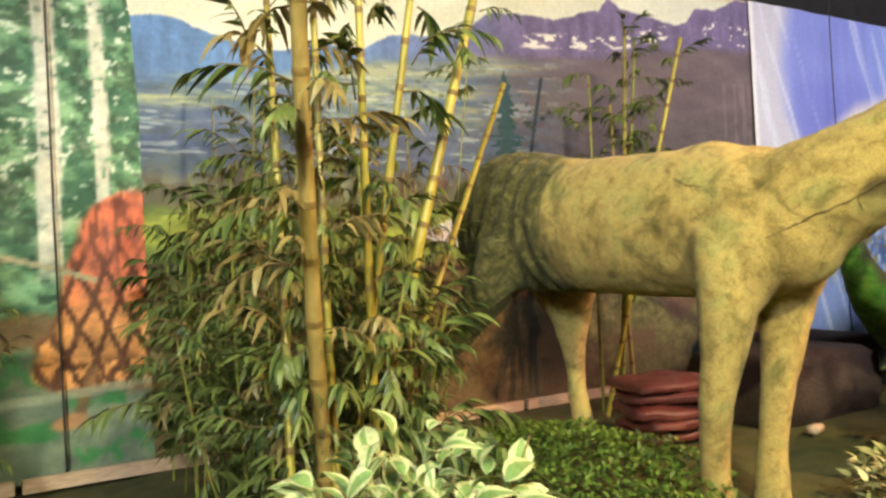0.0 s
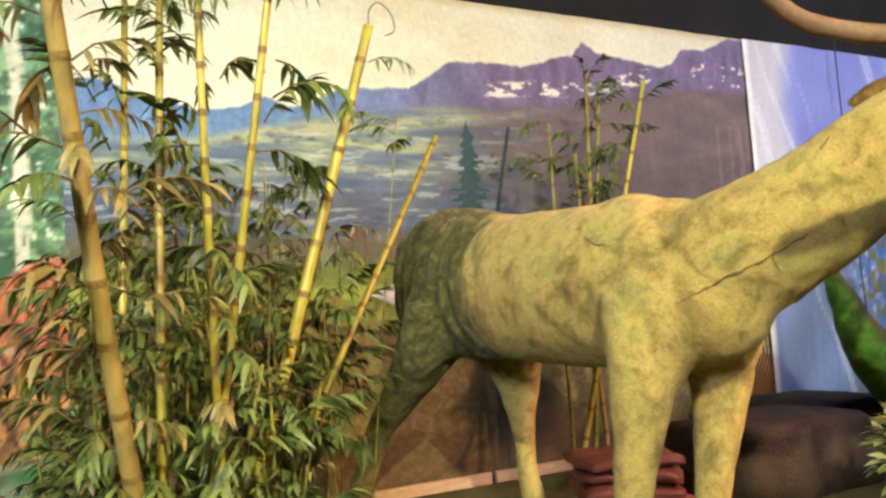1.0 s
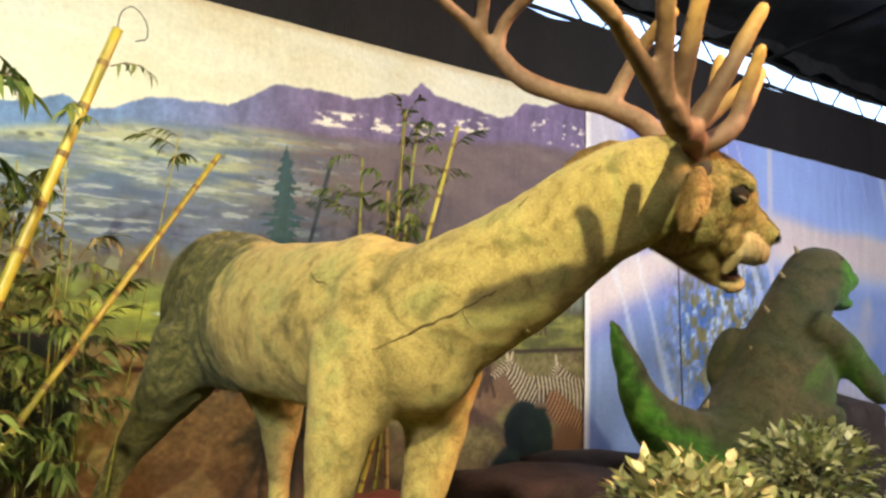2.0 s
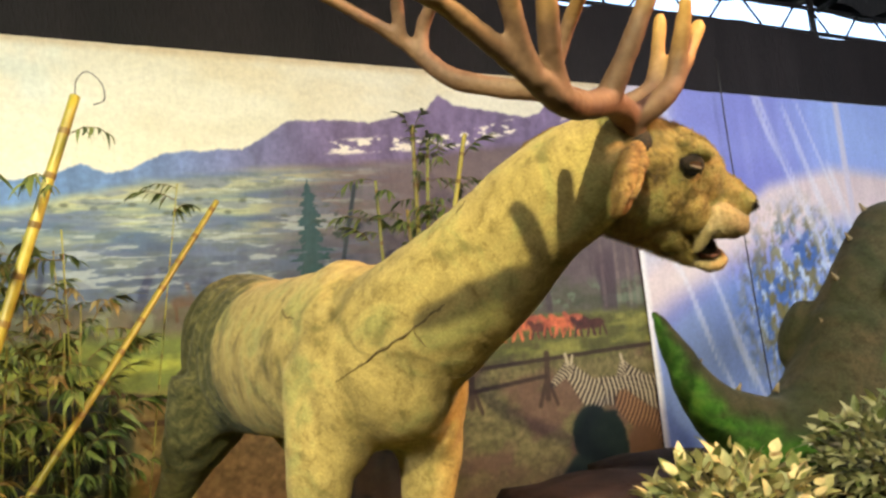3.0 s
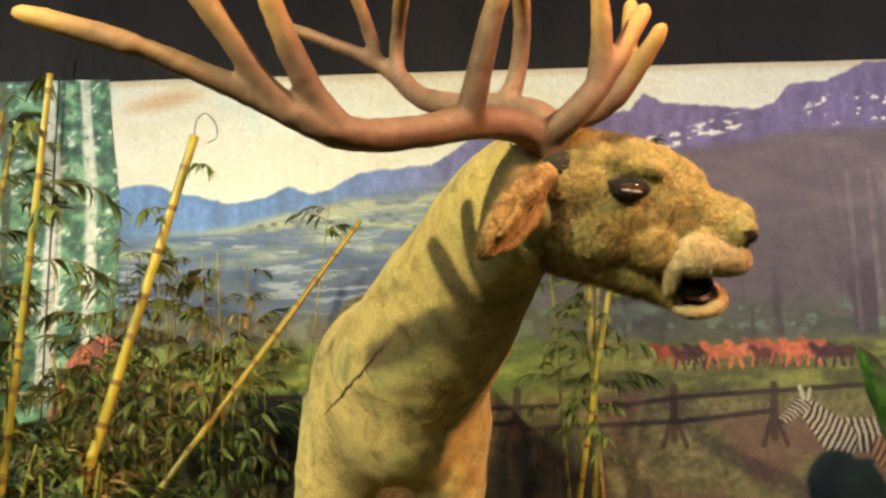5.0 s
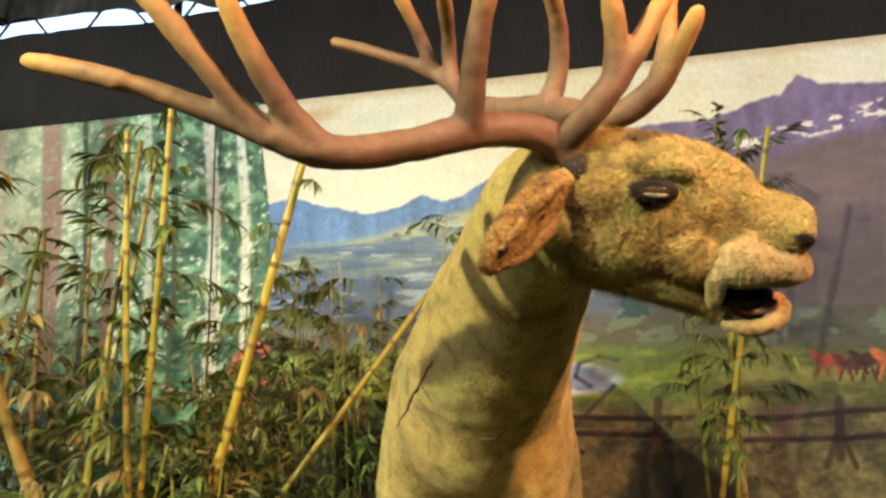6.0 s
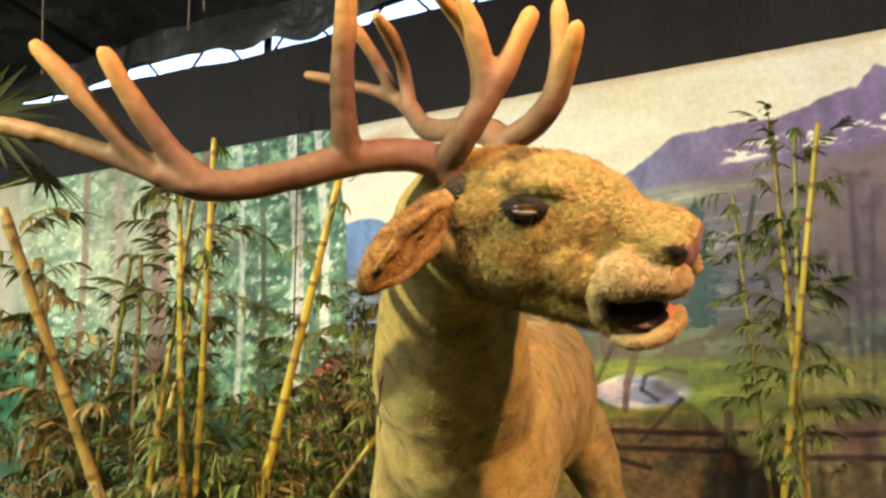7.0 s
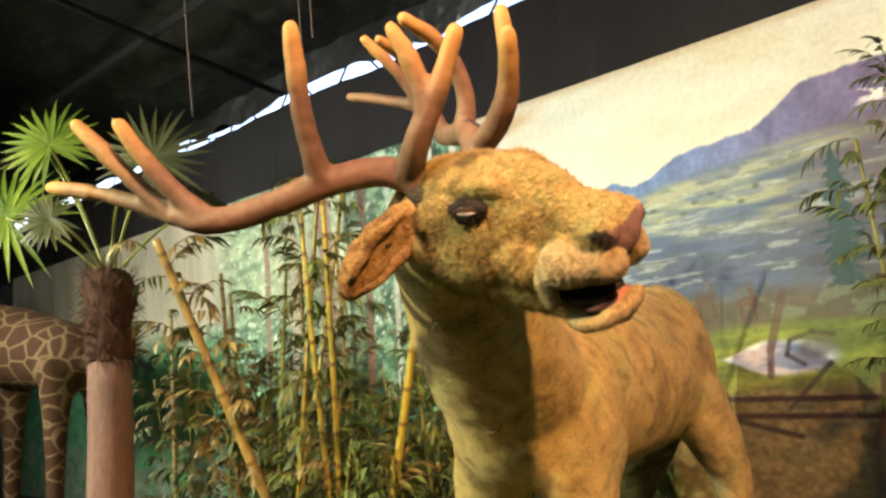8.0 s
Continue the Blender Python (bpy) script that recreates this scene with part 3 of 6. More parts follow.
    col = striped(col, (7.36, 1.22, 7.62, 0.95), 0.075, 0.15, -0.55, P0, P1)
    col = striped(col, (7.36, 1.23, 7.17, 1.10), 0.065, 0.035, 0.95, P0, P1, 0.034)
    col = lay(col, np.maximum(bar(x, z, 7.36, 1.27, 7.34, 1.36, 0.018), bar(x, z, 7.40, 1.27, 7.42, 1.34, 0.014)), P0)
    col = lay(col, blob(x, z, 7.155, 1.09, 0.03, 0.025, 0.4), (0.24, 0.19, 0.17))
    col = striped(col, (7.98, 0.86, 8.32, 0.58), 0.12, 0.16, -0.5, (0.62, 0.46, 0.32), (0.30, 0.20, 0.15))
    col = lay(col, blob(x, z, 8.16, 0.42, 0.22, 0.22, 0, 0.3), (0.40, 0.28, 0.20))
    rx2, rz2 = x + 0.16 * (n1 - 0.5) + 0.05 * (n2 - 0.5), z + 0.14 * (n1 - 0.5)
    rock = np.maximum(np.maximum(blob(rx2, rz2, 7.60, 0.60, 0.25, 0.29, 0.1, 0.08), blob(rx2, rz2, 7.78, 0.52, 0.20, 0.30, 0.1, 0.08)), blob(rx2, rz2, 7.58, 0.18, 0.40, 0.32, 0, 0.10))
    col = lay(col, rock, shade((0.05, 0.10, 0.09), (0.11, 0.15, 0.13), n2))
    # dark stems of a faded wood above the herd
    stems = step(0.52, 0.66, F.fbm(x * 9 + 2, z * 0.7)) * step(6.1, 6.8, x) * step(1.72, 1.80, z) * (1 - step(2.05, 2.5, z + 0.4 * (n1 - 0.5)))
    col = lay(col, stems * 0.7, (0.27, 0.21, 0.25))
    # pale upright streaks: reflections off the cloth folds, painted into the print
    col = lay(col, step(0.60, 0.72, G.fbm(x * 5 + 0.6 * z, z * 0.5 + 9)) * step(6.0, 6.8, x) * step(1.8, 2.0, z) * (1 - step(2.7, 3.4, z)) * 0.35, (0.72, 0.62, 0.60))
    # haze bands and streams over the plain
    plain = step(0.0, 0.06, foot - z) * step(1.98, 2.12, z) * (1 - step(4.6, 6.2, x))
    col = lay(col, plain * step(0.50, 0.60, F.fbm(x * 2.4 + 7, z * 15)) * 0.55, (0.36, 0.42, 0.55))
    col = lay(col, plain * step(0.60, 0.68, G.fbm(x * 3.1 + 2, z * 22)) * 0.55, (0.72, 0.77, 0.76))
    col = lay(col, plain * step(0.58, 0.66, F.fbm(x * 7, z * 26 + 4)) * 0.4, (0.30, 0.36, 0.36))
    # a fir and a bare stem
    fw = np.interp(z, [2.2, 2.35, 2.5, 2.65, 2.8, 3.01], [0.12, 0.15, 0.12, 0.10, 0.07, 0.0]) * (0.35 + 0.55 * (1 - np.mod(z * 13 + 0.9 * (n1 - 0.5), 1)) + 1.5 * (G.fbm(x * 9 + 40, z * 20) - 0.35))
    col = lay(col, (np.abs(x - 4.95) < fw) * (z > 2.0) * 0.95, shade((0.12, 0.24, 0.27), (0.17, 0.31, 0.33), n3))
    col = lay(col, bar(x, z, 5.20, 2.2, 5.37, 2.95, 0.018), (0.16, 0.20, 0.24))
    col = lay(col, step(0.56, 0.64, G.fbm(x * 16, z * 17)) * blob(x, z, 5.26, 2.6, 0.26, 0.12, 0, 0.5), (0.17, 0.22, 0.19))
    # soft vertical glare near the border, laid on as pale bars
    for px in (7.9, 8.08, 8.22, 8.32):
        col = lay(col, bar(x, z, px, 1.8, px + 0.02, 3.1, 0.022) * (0.05 + 0.3 * n2), (0.66, 0.57, 0.52))
    return col


def forest_print(x, z):
    x = np.interp(x, [-9.7, -5.24, -2.24, -0.42, 1.0, 1.37, 1.95], [-7.3, -4.0, -1.6, -0.27, 1.02, 1.28, 1.84])
    F, G = Field(5), Field(6)
    n1, n2 = F.fbm(x * 2.4, z * 2.6), G.fbm(x * 8, z * 9)
    n3 = F.fbm(x * 22, z * 26)
    col = shade((0.20, 0.38, 0.29), (0.54, 0.72, 0.54), step(0.3, 0.75, n2))
    col = lay(col, step(0.60, 0.70, n3) * step(1.3, 2.2, z), (0.84, 0.90, 0.82))
    col = lay(col, step(0.52, 0.62, F.fbm(x * 13 + 3, z * 15)) * 0.6, (0.13, 0.24, 0.18))
    glow = blob(x, z, -0.55, 3.3, 1.0, 1.3, 0, 0.8)
    col = lay(col, glow * (0.35 + 0.6 * n2), (0.90, 0.88, 0.74))
    # pale trunks: some broad, some thin
    for px, w, c, lo in ((1.28, 0.060, (0.84, 0.85, 0.79), 1.3), (1.58, 0.046, (0.83, 0.84, 0.77), 1.6), (0.74, 0.035, (0.75, 0.80, 0.72), 1.2), (0.35, 0.05, (0.56, 0.44, 0.36), 1.4), (-0.25, 0.10, (0.62, 0.50, 0.44), 1.2),
                         (-0.72, 0.05, (0.80, 0.74, 0.64), 1.5), (-1.1, 0.04, (0.58, 0.50, 0.42), 1.3), (0.98, 0.03, (0.30, 0.36, 0.28), 1.2), (0.1, 0.03, (0.26, 0.32, 0.25), 1.2)):
        w2 = w * (0.8 + 0.4 * n2)
        col = lay(col, (1 - step(w2 * 0.8, w2 * 1.15, np.abs(x - px - 0.02 * (z - 2)))) * step(lo - 0.1, lo + 0.2, z) * step(0.32, 0.50, n3 + 0.12), np.array(c) * (0.8 + 0.35 * n3[..., None]))
    # further on: a grey cliff of close trunks, and undergrowth
    far = 1 - step(-2.2, -1.2, x)
    cliff = shade((0.60, 0.56, 0.48), (0.83, 0.80, 0.70), F.fbm(x * 7, z * 0.9))
    col = lay(col, far * step(1.9, 2.6, z + 0.5 * (n1 - 0.5)), cliff)
    col = lay(col, far * (1 - step(1.9, 2.5, z + 0.6 * (n1 - 0.5))), shade((0.14, 0.36, 0.26), (0.44, 0.66, 0.46), n2))
    low = 1 - step(0.5, 1.25, z + 0.7 * (n1 - 0.5))
    col = lay(col, low * 0.9, shade((0.32, 0.38, 0.33), (0.60, 0.63, 0.53), n2))
    col = lay(col, low * step(0.55, 0.66, F.fbm(x * 5, z * 6)) * 0.8, (0.22, 0.52, 0.28))
    # a large orange dappled patch by the border
    left = np.interp(z, [0.53, 0.71, 0.9, 1.07, 1.43, 1.79, 1.92], [1.30, 1.16, 1.20, 1.28, 1.36, 1.50, 1.74])
    shape = step(-0.03, 0.03, x - left + 0.10 * (n2 - 0.5)) * step(-0.04, 0.04, z - 0.55 + 0.1 * (n2 - 0.5)) * (1 - step(1.86, 1.94, z))
    wx, wz = x + 0.04 * (n2 - 0.5), z + 0.07 * (n1 - 0.5)
    net = np.minimum(np.abs(np.sin((wx + wz * 0.42) * 19)), np.abs(np.sin((wx - wz * 0.42) * 19)))
    oc = shade((0.84, 0.45, 0.33), (0.90, 0.63, 0.38), 1 - step(0.9, 1.45, z))
    oc = oc * (0.58 + 0.5 * n2[..., None] + 0.3 * n3[..., None])
    col = lay(col, shape, oc)
    col = lay(col, shape * (1 - step(0.22, 0.5, net)) * (1 - step(1.35, 1.65, z)) * 0.8, (0.27, 0.15, 0.11))
    col = lay(col, shape * step(0.54, 0.62, F.fbm(x * 26, z * 5)) * step(1.2, 1.5, z) * 0.7, (0.42, 0.24, 0.2))
    col = lay(col, shape * (1 - step(0.72, 0.85, z)) * step(0.45, 0.6, n3) * 0.85, (0.30, 0.17, 0.10))
    col = lay(col, np.maximum(blob(x, z, 1.10, 0.98, 0.2, 0.11, 0.3), bar(x, z, 1.38, 0.42, 1.47, 0.70, 0.035)) * 0.8, (0.50, 0.36, 0.24))
    col = lay(col, blob(x, z, 1.33, 0.38, 0.10, 0.05, 0.2), (0.74, 0.56, 0.38))
    col = lay(col, bar(x, z, 0.85, 1.55, 1.5, 1.30, 0.018), (0.66, 0.64, 0.52))
    col = lay(col, bar(x, z, 0.9, 0.52, 1.8, 0.60, 0.03) * 0.7, (0.66, 0.68, 0.58))
    return col


def sky_print(x, z):
    F, G = Field(8), Field(9)
    n1 = F.fbm(x * 0.5, z * 0.8)
    col = shade((0.46, 0.47, 0.78), (0.62, 0.66, 0.90), n1)
    col = shade((1, 1, 1), (1.12, 1.22, 1.10), step(10.2, 11.6, x)) * col
    edge = np.interp(z, [1.6, 2.2, 2.8, 3.4, 4.1], [9.6, 9.3, 8.9, 8.85, 9.05])
    cloud = 1 - step(-0.12, 0.22, x - edge + 0.3 * (n1 - 0.5))
    col = lay(col, cloud * step(1.7, 2.2, z), (0.80, 0.78, 0.83))
    line = np.interp(x, [8.4, 9.3, 10.3, 11.4, 13], [2.1, 2.55, 3.05, 3.25, 3.1])
    low = np.interp(x, [8.4, 9.3, 10.3, 11.4, 13], [1.5, 2.0, 2.3, 2.5, 2.4])
    m = step(-0.1, 0.12, line - z + 0.2 * (n1 - 0.5)) * step(-0.15, 0.3, z - low)
    col = lay(col, m, shade((0.86, 0.78, 0.80), (0.93, 0.88, 0.86), F.fbm(x * 2, z * 3)))
    sea = step(-0.1, 0.25, low - z)
    col = lay(col, sea, shade((0.46, 0.55, 0.80), (0.62, 0.70, 0.90), F.fbm(x * 1.5, z * 1.5)))
    # spray and twigs
    spot = blob(x, z, 10.6, 1.7, 0.85, 0.95, -0.5, 0.5)
    col = lay(col, spot * step(0.45, 0.6, F.fbm(x * 9, z * 7)) * 0.9, (0.26, 0.40, 0.66))
    col = lay(col, spot * step(0.58, 0.66, G.fbm(x * 12, z * 9)) * 0.9, (0.80, 0.86, 0.93))
    col = lay(col, spot * step(0.60, 0.66, F.fbm(x * 13 + 7, z * 11)) * 0.85, (0.42, 0.38, 0.22))
    col = lay(col, spot * step(0.54, 0.6, G.fbm(x * 17 + 3, z * 8)) * 0.8, (0.50, 0.46, 0.26))
    # white streaks painted for the shine on the banner's glossy wrinkles
    col = lay(col, step(0.66, 0.74, G.fbm(x * 6 + z * 2.2, z * 0.4 + 5)) * 0.5, (0.92, 0.93, 0.97))
    right = step(11.6, 12.0, x)
    col = lay(col, right * step(0.55, 0.72, F.fbm(x * 0.9, z * 0.6 + 4)) * 0.8, (0.78, 0.76, 0.80))
    col = lay(col, (1 - step(0.03, 0.05, np.abs(x - 11.62))) * 0.8, (0.82, 0.80, 0.86))
    col = lay(col, 1 - step(0.03, 0.055, x - 8.40), (0.95, 0.93, 0.93))
    return col


def banner(name, paint, x0, x1, z0, z1, cell, mat, label, proud=0.0, ripple=0.012, edge=None):
    """A cloth banner with its print; ripples stand out of the wall."""
    nx, nz = int((x1 - x0) / cell), int((z1 - z0) / cell)
    gx, gz = np.meshgrid(np.linspace(x0, x1, nx + 1), np.linspace(z0, z1, nz + 1))
    px = gx if edge is None else x0 + (gx - x0) * (np.interp(gz, *edge) - x0) / (x1 - x0)
    F = Field(11)
    gy = WALL_Y - proud - ripple * (F.fbm(gx * 2.1, gz * 0.35) + 0.5 * F.fbm(gx * 5 + 3, gz * 0.6) - 0.75)
    gz2 = gz + 0.012 * (F.fbm(gx * 1.1, gx * 0) - 0.5) * (gz > z1 - 0.5)
    me = bpy.data.meshes.new(name)
    v = np.stack([px, gy, gz2], -1).reshape(-1, 3)
    i = np.arange((nx + 1) * (nz + 1)).reshape(nz + 1, nx + 1)
    f = np.stack([i[:-1, :-1], i[:-1, 1:], i[1:, 1:], i[1:, :-1]], -1).reshape(-1, 4)
    me.from_pydata(v.tolist(), [], f.tolist())
    col = np.clip(paint(gx, gz), 0, 1).reshape(-1, 3)
    col = np.where(col <= 0.04045, col / 12.92, ((col + 0.055) / 1.055) ** 2.4)
    a = me.color_attributes.new("print", "FLOAT_COLOR", "POINT")
    a.data.foreach_set("color", np.concatenate([col, np.ones((len(col), 1))], 1).astype(np.float32).ravel())
    me.materials.append(mat)
    me.polygons.foreach_set("use_smooth", [True] * len(me.polygons))
    ob = new(name, me)
    return tagged(ob, label, "banner", "printed banners along the wall", "")


banner("mountain_banner", mountain_print, 1.68, 8.40, 0.02, WALL_TOP, 0.0105, M_PRINT, "printed cloth banner of violet mountains, pasture, river and fence")
banner("forest_banner", forest_print, -9.8, 1.93, 0.02, WALL_TOP + 0.02, 0.02, M_PRINT, "printed cloth banner of pale tree trunks in green forest", 0.006, 0.012, ((0.0, 2.4, 3.1, 3.6, 4.08), (1.95, 1.93, 1.895, 1.82, 1.765)))
banner("sky_banner", sky_print, 8.38, 19.0, 0.18, WALL_TOP, 0.03, M_PRINT_S, "glossy printed banner of blue sky, cloud and water", 0.03, 0.05)


def plank(name, x0, x1, y, z, mat, label):
    bm = bmesh.new()
    box(bm, ((x0 + x1) / 2, y, z), (x1 - x0, 0.045, 0.09))
    bmesh.ops.bevel(bm, geom=bm.edges[:], offset=0.006, segments=1, affect="EDGES")
    return tagged(part(name, bm, mat, None, "", False), label, "plank", "edging boards", "")


for a, b in ((-2.0, 1.1), (1.14, 3.2), (3.24, 5.0), (5.04, 7.1), (7.14, 9.2)):
    plank("edging_board", a, b, 5.62, 0.03, M_TIMBER, "pale pinkish timber board along the foot of the banners")

# ---- the stag statue ----
def head_frame():
    f = Vector((0.9863, -0.0223, -0.1636)).normalized()
    l = Vector((0.094, 0.890, 0.4455))
    l = (l - f * l.dot(f)).normalized()
    m = Matrix((f, l, f.cross(l))).transposed().to_4x4()
    return Matrix.Translation((5.193, 1.620, 2.0575)) @ m @ Matrix.Diagonal((1.052, 1.052, 1.052, 1))


HEAD = head_frame()


NEAR_ANTLER = (
    # main beam, then its tines from the root outwards
    (0, ((-0.18, -0.075, -0.02, 0.050), (-0.215, -0.095, 0.045, 0.052), (-0.28, -0.125, 0.098, 0.050), (-0.361, -0.175, 0.118, 0.047), (-0.45, -0.265, 0.118, 0.046), (-0.573, -0.376, 0.095, 0.043),
         (-0.69, -0.470, 0.097, 0.042), (-0.79, -0.505, 0.132, 0.037), (-0.883, -0.522, 0.165, 0.030), (-1.04, -0.557, 0.222, 0.026), (-1.12, -0.578, 0.245, 0.0255))),
    (1, ((-1.105, -0.574, 0.241, 0.027), (-1.12, -0.578, 0.245, 0.029), (-1.20, -0.590, 0.260, 0.027), (-1.32, -0.604, 0.280, 0.022), (-1.35, -0.607, 0.284, 0.010))),
    (1, ((-0.69, -0.468, 0.10, 0.037), (-0.77, -0.500, 0.20, 0.031), (-0.825, -0.522, 0.31, 0.028), (-0.868, -0.535, 0.41, 0.025), (-0.876, -0.537, 0.436, 0.011))),
    (1, ((-0.79, -0.505, 0.13, 0.030), (-0.87, -0.53, 0.21, 0.027), (-0.97, -0.553, 0.34, 0.028), (-1.055, -0.567, 0.44, 0.023), (-1.072, -0.569, 0.461, 0.010))),
    (1, ((-0.435, -0.25, 0.115, 0.044), (-0.422, -0.262, 0.22, 0.036), (-0.412, -0.262, 0.33, 0.031), (-0.392, -0.252, 0.45, 0.029), (-0.378, -0.241, 0.535, 0.022), (-0.376, -0.239, 0.556, 0.010))),
    # brow branch that forks in two
    (1, ((-0.25, -0.105, 0.075, 0.046), (-0.195, -0.125, 0.135, 0.042), (-0.145, -0.118, 0.20, 0.038), (-0.10, -0.082, 0.275, 0.033), (-0.06, -0.042, 0.36, 0.029), (-0.035, -0.016, 0.42, 0.024), (-0.028, -0.012, 0.440, 0.010))),
    (1, ((-0.125, -0.105, 0.225, 0.036), (-0.132, -0.090, 0.33, 0.031), (-0.145, -0.092, 0.40, 0.028), (-0.164, -0.100, 0.465, 0.022), (-0.169, -0.101, 0.487, 0.010))),
)
FAR_ANTLER = (
    (0, ((-0.18, 0.075, -0.02, 0.050), (-0.195, 0.13, 0.055, 0.050), (-0.25, 0.20, 0.10, 0.048), (-0.36, 0.29, 0.105, 0.044), (-0.50, 0.39, 0.080, 0.042), (-0.636, 0.485, 0.075, 0.040), (-0.735, 0.57, 0.125, 0.037),
         (-0.824, 0.605, 0.165, 0.030), (-0.95, 0.605, 0.20, 0.026), (-1.06, 0.600, 0.228, 0.024), (-1.165, 0.590, 0.250, 0.020), (-1.195, 0.588, 0.255, 0.009))),
    (1, ((-0.355, 0.285, 0.11, 0.040), (-0.332, 0.305, 0.20, 0.033), (-0.332, 0.298, 0.31, 0.029), (-0.347, 0.245, 0.41, 0.027), (-0.366, 0.165, 0.485, 0.021), (-0.369, 0.150, 0.497, 0.010))),
    (1, ((-0.735, 0.565, 0.12, 0.034), (-0.752, 0.585, 0.21, 0.029), (-0.748, 0.555, 0.30, 0.027), (-0.733, 0.475, 0.385, 0.026), (-0.716, 0.387, 0.445, 0.020), (-0.714, 0.372, 0.454, 0.010))),
    (1, ((-0.815, 0.60, 0.16, 0.028), (-0.85, 0.600, 0.25, 0.026), (-0.895, 0.570, 0.36, 0.025), (-0.938, 0.531, 0.455, 0.020), (-0.944, 0.526, 0.470, 0.010))),
    (1, ((-0.21, 0.15, 0.075, 0.046), (-0.14, 0.142, 0.115, 0.042), (-0.07, 0.125, 0.165, 0.038), (-0.022, 0.125, 0.235, 0.034), (0.012, 0.114, 0.31, 0.029), (0.038, 0.100, 0.38, 0.023), (0.043, 0.098, 0.400, 0.010))),
    (1, ((-0.04, 0.125, 0.205, 0.034), (-0.030, 0.160, 0.30, 0.029), (-0.035, 0.187, 0.39, 0.025), (-0.041, 0.201, 0.44, 0.020), (-0.042, 0.203, 0.455, 0.010))),
)


def antler(bm, branches, tips):
    """One antler in the head's frame: rows of place and radius for each branch."""
    for pale, rows in branches:
        r = smooth_path(rows, 6)
        tube(bm, [HEAD @ Vector(p[:3]) for p in r], [max(p[3], 0.003) * 0.93 for p in r], 12, 0)
        tips.append((HEAD @ Vector(r[-1][:3]), 1.0 if pale else 0.25))


def plush(src, per, share, only=None, long=1.0, lie=None, lids=False):
    """Short hairs on the faces of src, lying back from the muzzle."""
    blades = bmesh.new()
    q = random.Random(12)
    back = lie or HEAD.to_3x3() @ Vector((-1, 0, -0.25))
    inv = HEAD.inverted()
    for f in src.faces:
        c = inv @ f.verts[0].co
        if (c.x / 0.075) ** 2 + (c.z / 0.045) ** 2 < 1 and 0.09 < abs(c.y + 0.028) and not lids:
            continue
        if only and f.material_index not in only:
            continue
        for k in range(per):
            if q.random() > share:
                continue
            p = f.verts[0].co.lerp(f.verts[2].co, q.random()).lerp(f.verts[1].co.lerp(f.verts[-1].co, q.random()), q.random())
            way = (f.normal * q.uniform(0.35, 0.8) + back * 0.8 + Vector((q.uniform(-1, 1), q.uniform(-1, 1), q.uniform(-1, 1))) * 0.5).normalized()
            side = way.cross(f.normal).normalized() * q.uniform(0.0012, 0.0022)
            L = long * q.uniform(0.008, 0.018) * (0.6 if f.material_index in (3, 8) else 1.0)
            n = blades.faces.new((blades.verts.new(p - side), blades.verts.new(p + side), blades.verts.new(p + way * L)))
            n.material_index = f.material_index
    return blades


CREASE_LONG = ((4.43, 1.98, 1.59), (4.40, 2.03, 1.56), (4.33, 2.18, 1.49), (4.25, 2.33, 1.42), (4.17, 2.46, 1.36))


